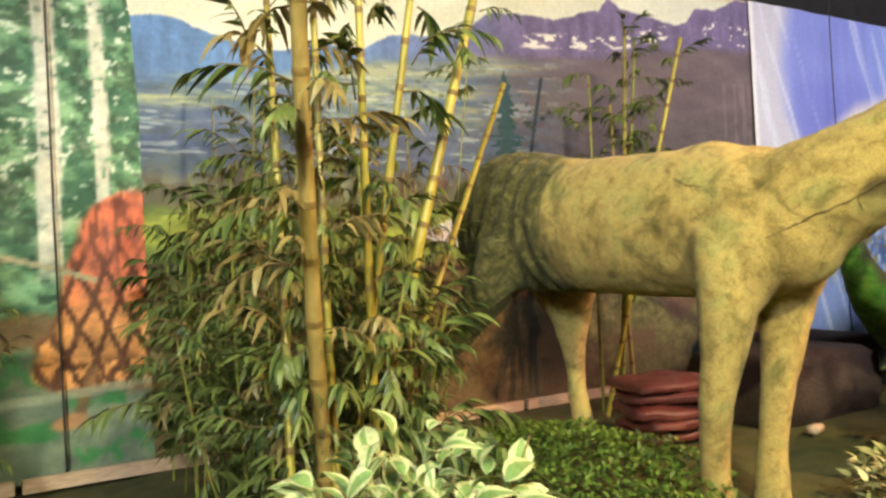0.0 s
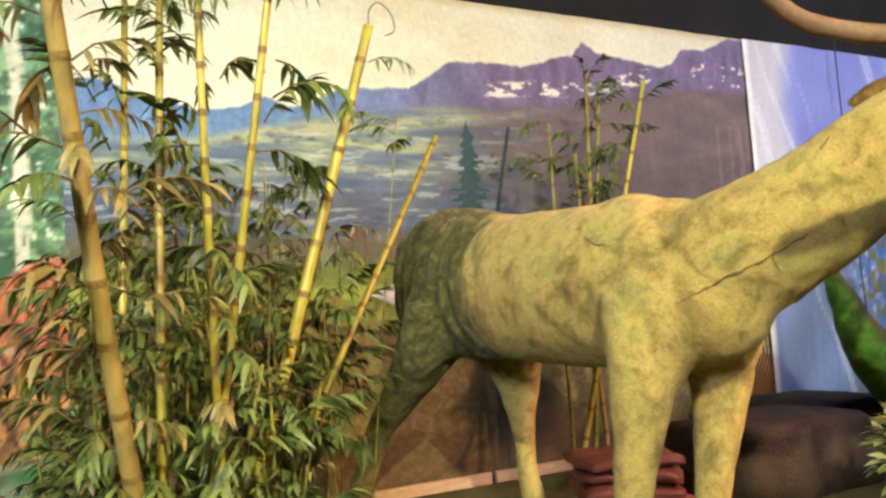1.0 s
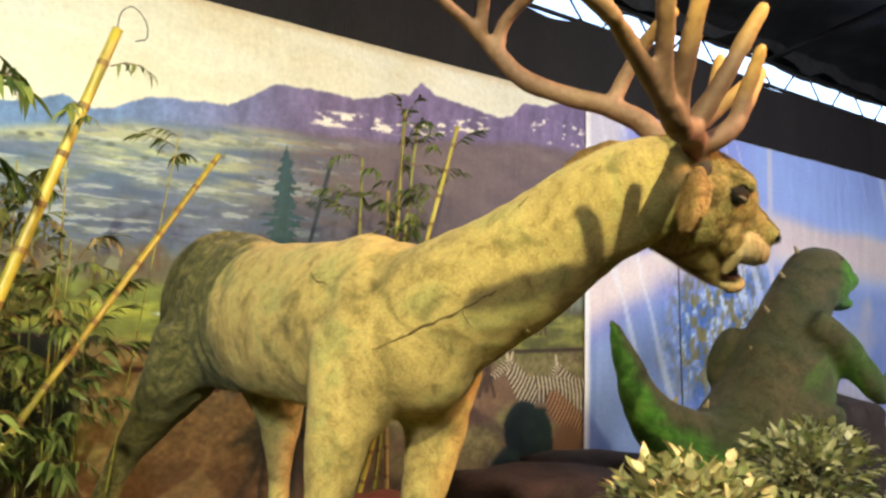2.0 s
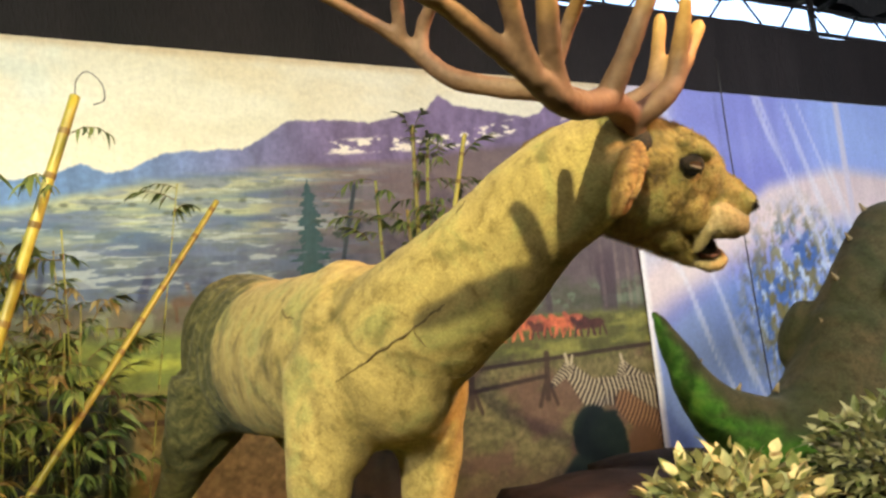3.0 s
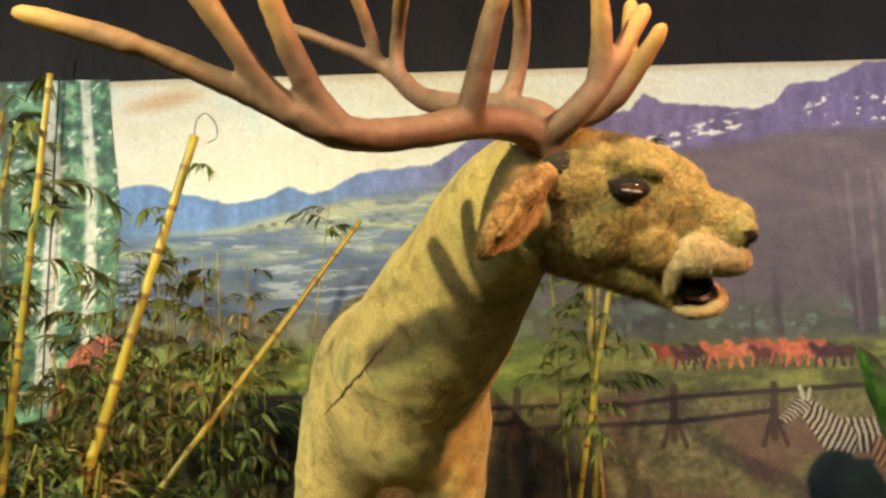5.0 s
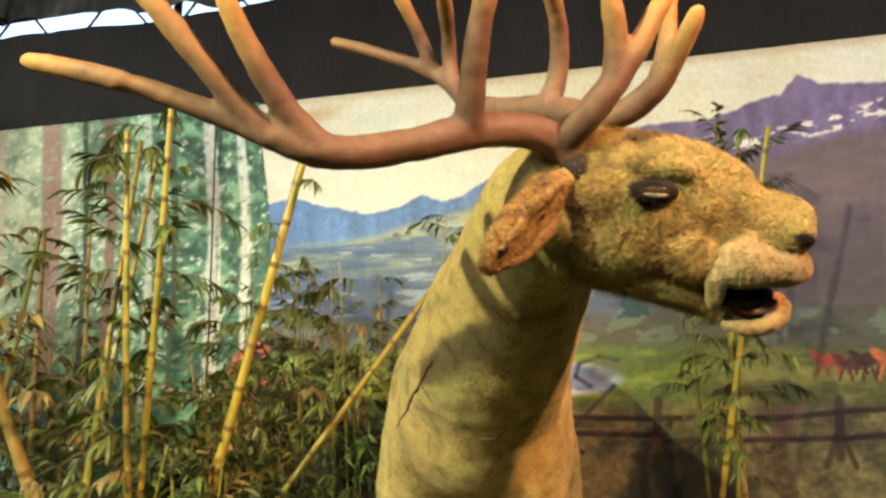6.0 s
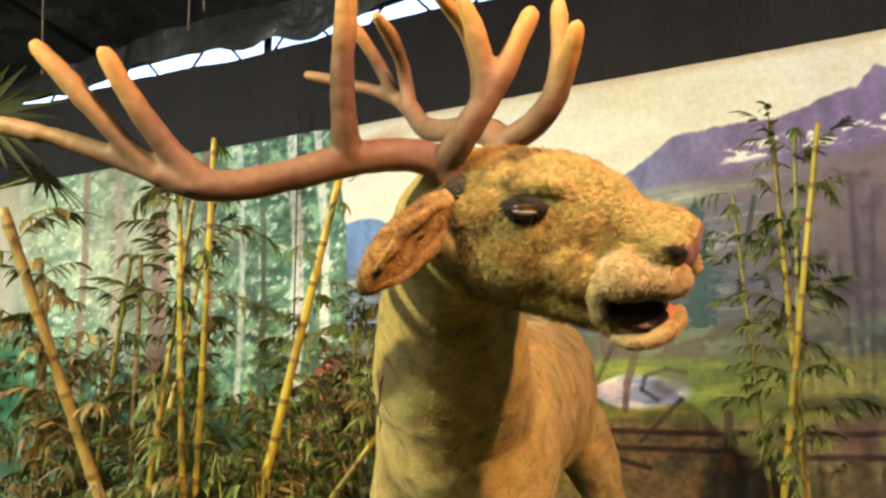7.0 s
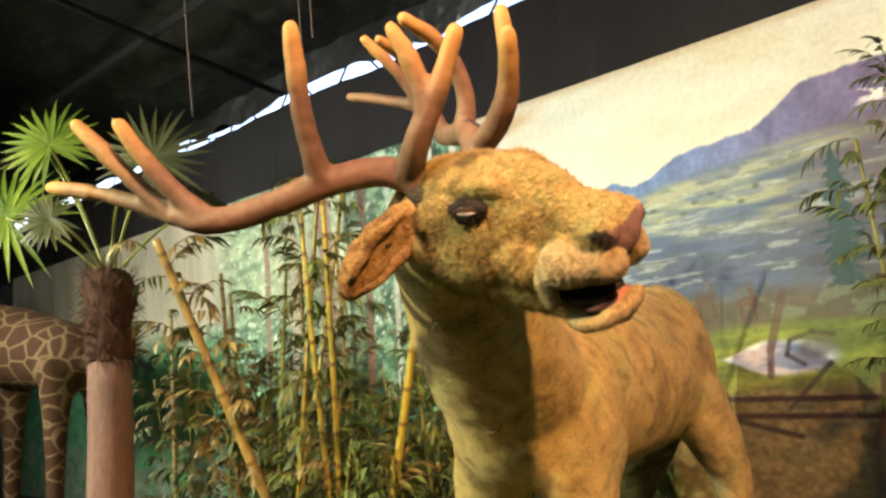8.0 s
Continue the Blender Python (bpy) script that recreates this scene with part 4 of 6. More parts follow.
def stag():
    body = bmesh.new()
    limb(body, [(4.02, 4.88, 1.62, 0.06, 0.12), (4.08, 4.76, 1.58, 0.23, 0.36), (4.18, 4.44, 1.58, 0.345, 0.47), (4.28, 3.93, 1.51, 0.37, 0.43), (4.35, 3.46, 1.48, 0.385, 0.42),
                (4.41, 2.98, 1.465, 0.375, 0.415), (4.45, 2.62, 1.44, 0.32, 0.38), (4.48, 2.38, 1.41, 0.24, 0.29), (4.50, 2.25, 1.40, 0.08, 0.12)], 28)
    limb(body, [(4.38, 2.98, 1.47, 0.28, 0.30), (4.48, 2.56, 1.50, 0.31, 0.31), (4.66, 2.12, 1.72, 0.265, 0.25), (4.79, 1.87, 1.90, 0.215, 0.215), (4.90, 1.67, 2.00, 0.185, 0.195), (5.00, 1.60, 2.03, 0.15, 0.165)], 24)
    # withers, haunches and shoulders
    ball(body, Matrix.Translation((4.40, 2.98, 1.67)) @ Matrix.Diagonal((0.20, 0.36, 0.24, 1)))
    ball(body, Matrix.Translation((4.06, 4.36, 1.52)) @ Matrix.Diagonal((0.22, 0.42, 0.42, 1)))
    ball(body, Matrix.Translation((4.34, 4.34, 1.52)) @ Matrix.Diagonal((0.21, 0.40, 0.42, 1)))
    ball(body, Matrix.Translation((4.25, 2.72, 1.36)) @ Matrix.Diagonal((0.18, 0.28, 0.41, 1)))
    ball(body, Matrix.Translation((4.63, 2.72, 1.34)) @ Matrix.Diagonal((0.20, 0.28, 0.40, 1)))
    limb(body, [(4.21, 2.72, 1.40, 0.18, 0.15), (4.16, 2.68, 1.10, 0.155, 0.135), (4.14, 2.71, 0.83, 0.122, 0.113), (4.13, 2.76, 0.56, 0.090, 0.088), (4.15, 2.80, 0.30, 0.078, 0.078), (4.17, 2.83, 0.08, 0.09, 0.085), (4.17, 2.83, -0.06, 0.10, 0.09)], 16)
    limb(body, [(4.62, 2.70, 1.36, 0.20, 0.16), (4.66, 2.72, 1.10, 0.165, 0.14), (4.63, 2.73, 0.83, 0.125, 0.112), (4.59, 2.75, 0.56, 0.090, 0.086), (4.56, 2.77, 0.30, 0.078, 0.076), (4.55, 2.78, 0.08, 0.09, 0.085), (4.55, 2.78, -0.06, 0.10, 0.09)], 16)
    limb(body, [(4.42, 4.34, 1.40, 0.36, 0.18), (4.50, 4.38, 1.14, 0.28, 0.16), (4.58, 4.41, 0.88, 0.15, 0.11), (4.59, 4.40, 0.58, 0.080, 0.074), (4.59, 4.38, 0.30, 0.072, 0.070), (4.63, 4.38, 0.08, 0.082, 0.077), (4.64, 4.38, -0.06, 0.09, 0.08)], 16)
    limb(body, [(4.05, 4.40, 1.42, 0.38, 0.19), (3.98, 4.48, 1.16, 0.32, 0.17), (3.86, 4.64, 0.90, 0.19, 0.125), (3.75, 4.79, 0.66, 0.098, 0.088), (3.66, 4.85, 0.40, 0.080, 0.076), (3.59, 4.87, 0.10, 0.085, 0.08), (3.58, 4.87, -0.06, 0.095, 0.085)], 16)
    limb(body, [(4.06, 4.80, 1.88, 0.06, 0.05), (4.02, 4.93, 1.78, 0.06, 0.05), (4.0, 4.98, 1.60, 0.045, 0.04), (4.0, 4.98, 1.48, 0.01, 0.01)], 10)
    out = welded(body, 0.022, 6)
    for f in out.faces:
        c = f.calc_center_median()
        w = 0.20 * noise.noise(Vector((c.x * 3, c.y * 7, c.z * 2))) + 0.16 * noise.noise(Vector((c.x * 9, c.y * 26, c.z * 5)))
        f.material_index = 1 if c.y + w + 0.10 * (1.4 - c.z) > 4.02 + 0.25 * max(0.0, c.z - 1.75) and c.x < 4.26 + w else 0
    for v in out.verts:
        fold = max(0.0, min(1.0, (v.co.y - 3.78) / 0.15)) * max(0.0, min(1.0, (4.25 - v.co.x) / 0.1)) * max(0.0, min(1.0, (v.co.z - 0.8) / 0.3))
        ridge = math.sin(v.co.y * 44 + 3.0 * v.co.z + 5.0 * noise.noise(Vector((v.co.x * 3, v.co.y * 3, v.co.z * 1.2))))
        v.co += v.normal * (0.010 * noise.noise(v.co * 4.5) + 0.005 * noise.noise(v.co * 14) + 0.011 * fold * ridge)
    out.normal_update()
    skin = BVHTree.FromBMesh(out)
    joined(out, plush(out, 3, 0.8, None, 0.42, Vector((0.0, 0.9, -1.6))))
    rump = out.verts.layers.float.new("patch")
    for v in out.verts:
        c = v.co
        w = 0.22 * noise.noise(Vector((c.x * 3, c.y * 7, c.z * 2))) + 0.20 * noise.noise(Vector((c.x * 9, c.y * 24, c.z * 5)))
        back = (c.y + w + 0.10 * (1.4 - c.z) - 3.80 - 0.2 * max(0.0, c.z - 1.75)) / 0.20 + 0.5
        side = (4.36 + w - c.x) / 0.15
        v[rump] = max(0.0, min(1.0, back)) * max(0.0, min(1.0, side)) * (0.85 if c.z < 0.9 else 1.0)
    for f in out.faces:
        if len(f.verts) > 3:
            f.material_index = 0
    # head
    h = bmesh.new()
    SIDE = -0.028

    def loft(rows, seg=24):
        r = smooth_path(rows, 6)
        tube(h, [HEAD @ Vector((p[0], SIDE * (1 - max(p[0], 0)), p[1])) for p in r], [(max(p[2], 0.003), max(p[3], 0.003)) for p in r], seg, 0, 1.0, HEAD.to_3x3() @ Vector((0, 0, 1)))

    def egg(f, l, u, a, b, c, pitch=0.0, yaw=0.0, target=None, mat=0, seg=18):
        m = HEAD @ Matrix.Translation((f, l + SIDE, u)) @ Matrix.Rotation(yaw, 4, "Z") @ Matrix.Rotation(pitch, 4, "Y") @ Matrix.Diagonal((a, b, c, 1))
        ball(h if target is None else target, m, seg, mat)

    loft([(-0.34, -0.07, 0.07, 0.09), (-0.28, -0.06, 0.135, 0.150), (-0.20, -0.058, 0.152, 0.172), (-0.10, -0.060, 0.156, 0.178), (0.0, -0.074, 0.147, 0.186), (0.07, -0.086, 0.124, 0.183), (0.14, -0.098, 0.098, 0.160), (0.20, -0.112, 0.084, 0.122),
          (0.26, -0.114, 0.086, 0.100), (0.315, -0.114, 0.080, 0.084), (0.345, -0.118, 0.056, 0.058), (0.358, -0.119, 0.01, 0.01)])
    loft([(-0.27, -0.15, 0.09, 0.10), (-0.16, -0.188, 0.130, 0.115), (-0.03, -0.218, 0.118, 0.105), (0.08, -0.260, 0.100, 0.085), (0.145, -0.297, 0.088, 0.058), (0.19, -0.330, 0.080, 0.030), (0.27, -0.338, 0.070, 0.022), (0.305, -0.330, 0.046, 0.016), (0.318, -0.326, 0.006, 0.006)])
    for s in (-1, 1):
        egg(0.235, s * 0.060, -0.155, 0.11, 0.050, 0.055, 0.1)
        egg(0.06, s * 0.092, -0.160, 0.11, 0.042, 0.068, 0.3)
        egg(0.0, s * 0.098, 0.045, 0.085, 0.040, 0.036, 0.1)
        egg(-0.10, s * 0.105, -0.12, 0.15, 0.05, 0.12)
        egg(0.300, s * 0.060, -0.096, 0.058, 0.044, 0.046)
    hd = welded(h, 0.0085, 7)
    inv = HEAD.inverted()
    for v in hd.verts:
        v.co += v.normal * (0.005 * noise.noise(v.co * 14) + 0.003 * noise.noise(v.co * 40))
    for f in hd.faces:
        p = inv @ f.calc_center_median()
        w = 0.012 * noise.noise(p * 30)
        low = p.x > 0.17 + w and p.z < -0.275
        nose_skin = p.x > 0.322 + 0.5 * w and -0.19 < p.z < -0.082 + w
        f.material_index = 3 if low else (8 if nose_skin else 2)
    joined(out, plush(hd, 2, 0.75, None, 1.25))
    joined(out, hd)
    # upper lip pads that curl down round the corners of the mouth, and the rim of the lower lip
    pads = bmesh.new()
    for s in (-1, 1):
        egg(0.212, s * 0.080, -0.172, 0.088, 0.060, 0.064, -0.10, 0.0, pads)
        egg(0.278, s * 0.064, -0.172, 0.080, 0.056, 0.056, 0.22, -s * 0.25, pads)
        p = smooth_path([(0.165, s * 0.098, -0.175, 0.040), (0.148, s * 0.102, -0.220, 0.030), (0.148, s * 0.100, -0.258, 0.024), (0.152, s * 0.094, -0.292, 0.012)], 5)
        tube(pads, [HEAD @ Vector((r[0], r[1] + SIDE, r[2])) for r in p], [r[3] for r in p], 14)
    rim = smooth_path([(0.17, -0.082, -0.335, 0.008), (0.215, -0.086, -0.334, 0.019), (0.262, -0.078, -0.328, 0.024), (0.297, -0.052, -0.312, 0.024), (0.310, 0.0, -0.302, 0.024),
                       (0.297, 0.052, -0.312, 0.024), (0.262, 0.078, -0.328, 0.024), (0.215, 0.086, -0.334, 0.019), (0.17, 0.082, -0.335, 0.008)], 5)
    tube(pads, [HEAD @ Vector((r[0], r[1] + SIDE, r[2])) for r in rim], [r[3] for r in rim], 14)
    pads = welded(pads, 0.007, 4)
    pads.normal_update()
    for v in pads.verts:
        v.co += v.normal * (0.006 * noise.noise(v.co * 26) + 0.003 * noise.noise(v.co * 70))
    for f in pads.faces:
        f.material_index = 3
    joined(out, plush(pads, 3, 0.8, None, 0.75, HEAD.to_3x3() @ Vector((-0.2, 0, -0.9))))
    joined(out, pads)
    d = bmesh.new()
    e = lambda f, l, u, a, b, c, mat, pitch=0.0, yaw=0.0: egg(f, l, u, a, b, c, pitch, yaw, d, mat, 16)
    for s in (-1, 1):
        e(-0.010, s * 0.141, -0.004, 0.054, 0.015, 0.031, 4, 0.06, -s * 0.20)
        e(-0.008, s * 0.147, -0.004, 0.038, 0.012, 0.016, 5, 0.06, -s * 0.20)
        # pale sliver that puts the eye's highlight in as colour
        e(-0.006, s * 0.153, -0.010, 0.030, 0.008, 0.0065, 9, 0.06, -s * 0.20)
        e(0.330, s * 0.088, -0.098, 0.024, 0.013, 0.011, 4, 0.35, -s * 0.75)
    e(0.200, 0, -0.272, 0.090, 0.086, 0.040, 4, 0.10)
    e(0.246, 0, -0.298, 0.064, 0.074, 0.020, 6, -0.22)
    # ears: long cupped leaves that hang outwards
    for s in (-1, 1):
        r = smooth_path([(-0.20, 0.12, 0.0, 0.035, 0.03), (-0.245, 0.17, -0.03, 0.060, 0.035), (-0.285, 0.235, -0.075, 0.078, 0.036), (-0.325, 0.305, -0.125, 0.066, 0.030), (-0.352, 0.352, -0.162, 0.030, 0.016), (-0.356, 0.36, -0.168, 0.004, 0.004)], 5)
        tube(d, [HEAD @ Vector((p[0], s * p[1], p[2])) for p in r], [(p[3], p[4]) for p in r], 14, 10, 1.0, HEAD.to_3x3() @ Vector((1, 0.25 * s, 0.1)))
        r = smooth_path([(-0.242, 0.215, -0.062, 0.003), (-0.256, 0.240, -0.068, 0.011), (-0.276, 0.268, -0.077, 0.011), (-0.302, 0.302, -0.090, 0.003)], 5)
        tube(d, [HEAD @ Vector((p[0] - 0.004, s * p[1], p[2])) for p in r], [p[3] for p in r], 10, 4)
        lip = smooth_path([(-0.222, 0.19, -0.005, 0.012), (-0.25, 0.245, -0.022, 0.017), (-0.287, 0.305, -0.070, 0.018), (-0.318, 0.345, -0.125, 0.012)], 5)
        tube(d, [HEAD @ Vector((p[0], s * p[1], p[2])) for p in lip], [p[3] for p in lip], 10, 10)
        lip = smooth_path([(-0.225, 0.17, -0.075, 0.014), (-0.255, 0.225, -0.118, 0.020), (-0.297, 0.285, -0.155, 0.018), (-0.338, 0.345, -0.172, 0.010)], 5)
        tube(d, [HEAD @ Vector((p[0], s * p[1], p[2])) for p in lip], [p[3] for p in lip], 10, 10)
    for v in {v for f in d.faces if f.material_index == 10 for v in f.verts}:
        v.co += Vector((noise.noise(v.co * 22 + Vector((1, 0, 0))), noise.noise(v.co * 22), noise.noise(v.co * 22 + Vector((0, 4, 0))))) * 0.011
    for v in d.verts:
        v.co += Vector((noise.noise(v.co * 30), noise.noise(v.co * 30 + Vector((5, 0, 0))), noise.noise(v.co * 30 + Vector((0, 9, 0))))) * 0.003
    d.normal_update()
    joined(out, plush(d, 14, 0.9, (10,), 1.2))
    joined(out, plush(d, 5, 0.8, (4,), 1.3, None, True))
    joined(out, d)
    tip = out.verts.layers.float.new("tip")
    a, tips, roots = bmesh.new(), [], bmesh.new()
    for s, branches in ((-1, NEAR_ANTLER), (1, FAR_ANTLER)):
        antler(a, branches, tips)
        ball(roots, HEAD @ Matrix.Translation((-0.198, s * 0.088 - 0.010, 0.008)) @ Matrix.Diagonal((0.066, 0.066, 0.066, 1)), 16)
    a = welded(a, 0.0095, 5)
    a.normal_update()
    tip = a.verts.layers.float.new("tip")
    for v in a.verts:
        v[tip] = max(w * min(1.0, max(0.0, 1.25 - (v.co - t).length / 0.17)) for t, w in tips)
        v.co += v.normal * (0.002 + 0.004 * noise.noise(v.co * 12) + 0.002 * noise.noise(v.co * 35))
    for f in a.faces:
        f.material_index = 7
    for f in roots.faces:
        f.material_index = 4
    joined(out, roots)
    # a stitched crease that runs from the neck down over the shoulder
    crease = bmesh.new()
    for thick, run in ((0.0052, CREASE_LONG), (0.0035, ((4.55, 2.20, 1.30), (4.62, 2.20, 1.275), (4.70, 2.15, 1.26))), (0.003, ((4.52, 1.95, 1.98), (4.55, 1.98, 1.90), (4.60, 2.0, 1.85))),
                       (0.003, ((4.10, 2.95, 1.70), (4.08, 2.85, 1.66), (4.09, 2.76, 1.64))), (0.0028, ((4.36, 2.10, 1.54), (4.37, 2.10, 1.48), (4.40, 2.09, 1.43)))):
        r = []
        for p in map(Vector, smooth_path(run, 7)):
            at, normal, index, far = skin.find_nearest(p + Vector((noise.noise(p * 19), 0, noise.noise(p * 23))) * 0.012)
            r.append(at + normal * 0.001)
        tube(crease, r, [0.001 + thick * math.sin(math.pi * k / (len(r) - 1)) ** 0.7 * (0.4 + 0.9 * rng.random()) for k in range(len(r))], 8, 11)
    for f in crease.faces:
        f.material_index = 11
    joined(out, crease)
    joined(out, a)
    ob = part("stag_statue", out, [M_BODY, M_RUMP, M_HEAD, M_LIP, M_BLACK, M_EYE, M_MOUTH, M_ANTLER, M_NOSE, M_EYE_GLINT, M_EAR_WARM, M_SEAM])
    return tagged(ob, "large olive-tan plush stag statue with open mouth and broad brown antlers", "statue")


stag()


# ---- other statues ----
M_DINO = fur("green_brown_plush", [(0.3, (0.022, 0.030, 0.012)), (0.46, (0.050, 0.056, 0.024)), (0.62, (0.085, 0.072, 0.035)), (0.8, (0.16, 0.115, 0.058))], 2.2, 60, 0.6, 0.01, 0.0,
             [(0.3, (0.022, 0.075, 0.010)), (0.5, (0.055, 0.165, 0.018)), (0.7, (0.12, 0.23, 0.034))])


def reptile():
    b = bmesh.new()
    limb(b, [(6.93, 3.88, 1.64, 0.02, 0.02), (7.02, 3.87, 1.45, 0.07, 0.075), (7.13, 3.86, 1.20, 0.115, 0.13), (7.27, 3.85, 0.97, 0.16, 0.175), (7.52, 3.84, 0.76, 0.23, 0.25), (7.95, 3.82, 0.60, 0.34, 0.34), (8.40, 3.8, 0.70, 0.44, 0.44),
             (8.76, 3.8, 0.96, 0.47, 0.50), (8.96, 3.8, 1.30, 0.42, 0.47), (9.06, 3.8, 1.58, 0.34, 0.38), (9.20, 3.8, 1.84, 0.27, 0.31), (9.38, 3.8, 2.04, 0.26, 0.28), (9.50, 3.8, 2.16, 0.14, 0.16)], 22)
    ball(b, Matrix.Translation((9.50, 3.8, 2.11)) @ Matrix.Diagonal((0.36, 0.29, 0.29, 1)))
    ball(b, Matrix.Translation((9.84, 3.8, 2.11)) @ Matrix.Diagonal((0.22, 0.17, 0.13, 1)))
    ball(b, Matrix.Translation((9.78, 3.8, 1.89)) @ Matrix.Diagonal((0.21, 0.15, 0.065, 1)))
    limb(b, [(8.92, 3.52, 1.68, 0.16, 0.15), (9.10, 3.38, 1.50, 0.15, 0.14), (9.34, 3.28, 1.22, 0.125, 0.12), (9.52, 3.26, 1.10, 0.11, 0.105), (9.80, 3.28, 1.20, 0.11, 0.10), (10.05, 3.32, 1.46, 0.09, 0.09), (10.12, 3.32, 1.54, 0.03, 0.03)], 14)
    ball(b, Matrix.Translation((8.58, 4.12, 1.36)) @ Matrix.Rotation(0.5, 4, 'Y') @ Matrix.Diagonal((0.12, 0.16, 0.32, 1)))
    for y in (3.5, 4.1):
        limb(b, [(8.75, y, 0.95, 0.32, 0.30), (8.85, y, 0.5, 0.28, 0.25), (8.95, y, 0.12, 0.24, 0.22), (9.0, y, -0.03, 0.26, 0.22)], 14)
    out = welded(b, 0.035, 5)
    patch = out.verts.layers.float.new("patch")
    out.normal_update()
    for v in out.verts:
        c, n = v.co, v.normal
        w = 0.35 * noise.noise(c * 2.6) + 0.15 * noise.noise(c * 9)
        tail = (-(n.z * 0.7 + 0.9 * n.x) + 0.7 * w + 0.10) * 2.2 * (0.75 + 0.35 * math.sin(c.z * 34 + 10 * w)) if c.x < 7.9 else 0.0
        belly = min(1.0, (c.x - 8.88 - 0.25 * max(0.0, c.z - 1.0)) * 3.2 + w) if 8.8 < c.x and 0.25 < c.z < 1.62 and c.y > 3.25 else 0.0
        arm = 0.18 + 1.3 * w if c.y < 3.40 and c.z > 1.0 and c.x < 9.45 else 0.0
        face = ((c.x - 9.40) * 7 - max(0.0, c.z - 2.22) * 9 + w) if c.z > 1.75 and c.x > 9.2 else 0.0
        v[patch] = max(0.0, min(1.0, max(tail, belly, arm, face)))
    for v in out.verts:
        v.co += v.normal * 0.012 * noise.noise(v.co * 7)
    sp = bmesh.new()
    spine = smooth_path([(7.0, 3.86, 1.50), (7.27, 3.85, 1.22), (7.6, 3.84, 1.02), (7.95, 3.82, 0.99)], 2) + smooth_path([(8.42, 3.8, 1.25), (8.6, 3.8, 1.62), (8.84, 3.8, 1.95), (9.06, 3.8, 2.25), (9.3, 3.8, 2.44)], 2)
    for k, p in enumerate(spine):
        if k % 2:
            continue
        bmesh.ops.create_cone(sp, cap_ends=True, segments=8, radius1=0.024, radius2=0.005, depth=0.075, matrix=Matrix.Translation(p) @ Matrix.Rotation(0.6 if k < 7 else -0.7, 4, "Y"))
    for f in sp.faces:
        f.material_index = 2
    joined(out, sp)
    e = bmesh.new()
    ball(e, Matrix.Translation((9.52, 3.58, 2.26)) @ Matrix.Diagonal((0.035, 0.02, 0.03, 1)), 12, 3)
    joined(out, e)
    tagged(part("reptile_statue", out, [M_DINO, M_DINO, M_LIP, M_BLACK]), "standing green and brown plush reptile statue with spiked tail", "statue")


reptile()


def patchwork():
    m, n, l, b = material("patched_hide", 0.85, 0, 0.2)
    c = n.new("ShaderNodeTexCoord").outputs["Object"]
    v = n.new("ShaderNodeTexVoronoi")
    v.feature = "DISTANCE_TO_EDGE"
    v.inputs["Scale"].default_value = 5.5
    l.new(c, v.inputs["Vector"])
    col = ramp_node(n, l, v.outputs["Distance"], [(0.03, (0.20, 0.125, 0.06)), (0.08, (0.065, 0.030, 0.013))]).outputs[0]
    small = noise_node(n, l, 40, 3, 0.6, c)
    l.new(mix_node(n, l, "MULTIPLY", 0.6, col, ramp_node(n, l, small.outputs["Fac"], [(0.3, (0.6, 0.6, 0.6)), (0.7, (1.2, 1.2, 1.2))]).outputs[0]), b.inputs["Base Color"])
    bump_node(n, l, b, small.outputs["Fac"], 0.4, 0.006)
    return m


def long_neck():
    b = bmesh.new()
    limb(b, [(-0.75, 3.48, 1.98, 0.10, 0.12), (-0.95, 3.42, 2.0, 0.30, 0.34), (-1.4, 3.3, 2.1, 0.36, 0.42), (-1.9, 3.15, 2.25, 0.38, 0.46), (-2.3, 3.03, 2.40, 0.25, 0.34), (-2.5, 2.97, 2.5, 0.05, 0.08)], 18)
    limb(b, [(-2.0, 3.1, 2.35, 0.30, 0.34), (-2.5, 2.95, 2.9, 0.22, 0.24), (-2.9, 2.85, 3.5, 0.16, 0.18), (-3.1, 2.8, 4.1, 0.13, 0.15), (-3.3, 2.75, 4.3, 0.10, 0.12), (-3.7, 2.65, 4.15, 0.05, 0.06)], 14)
    for x, y in ((-0.95, 3.25), (-0.9, 3.6), (-2.1, 2.9), (-2.05, 3.3)):
        limb(b, [(x, y, 2.0, 0.20, 0.16), (x, y, 1.4, 0.12, 0.11), (x, y, 0.8, 0.085, 0.085), (x, y, 0.3, 0.08, 0.08), (x, y, -0.04, 0.10, 0.10)], 12)
    out = welded(b, 0.04, 4)
    ob = part("long_necked_statue", out, [patchwork()])
    ob.location, ob.scale = (-1.65, -0.5, 0.0), (1.3, 1.3, 1.05)
    tagged(ob, "brown patched long-necked plush statue behind the palm", "statue")


long_neck()


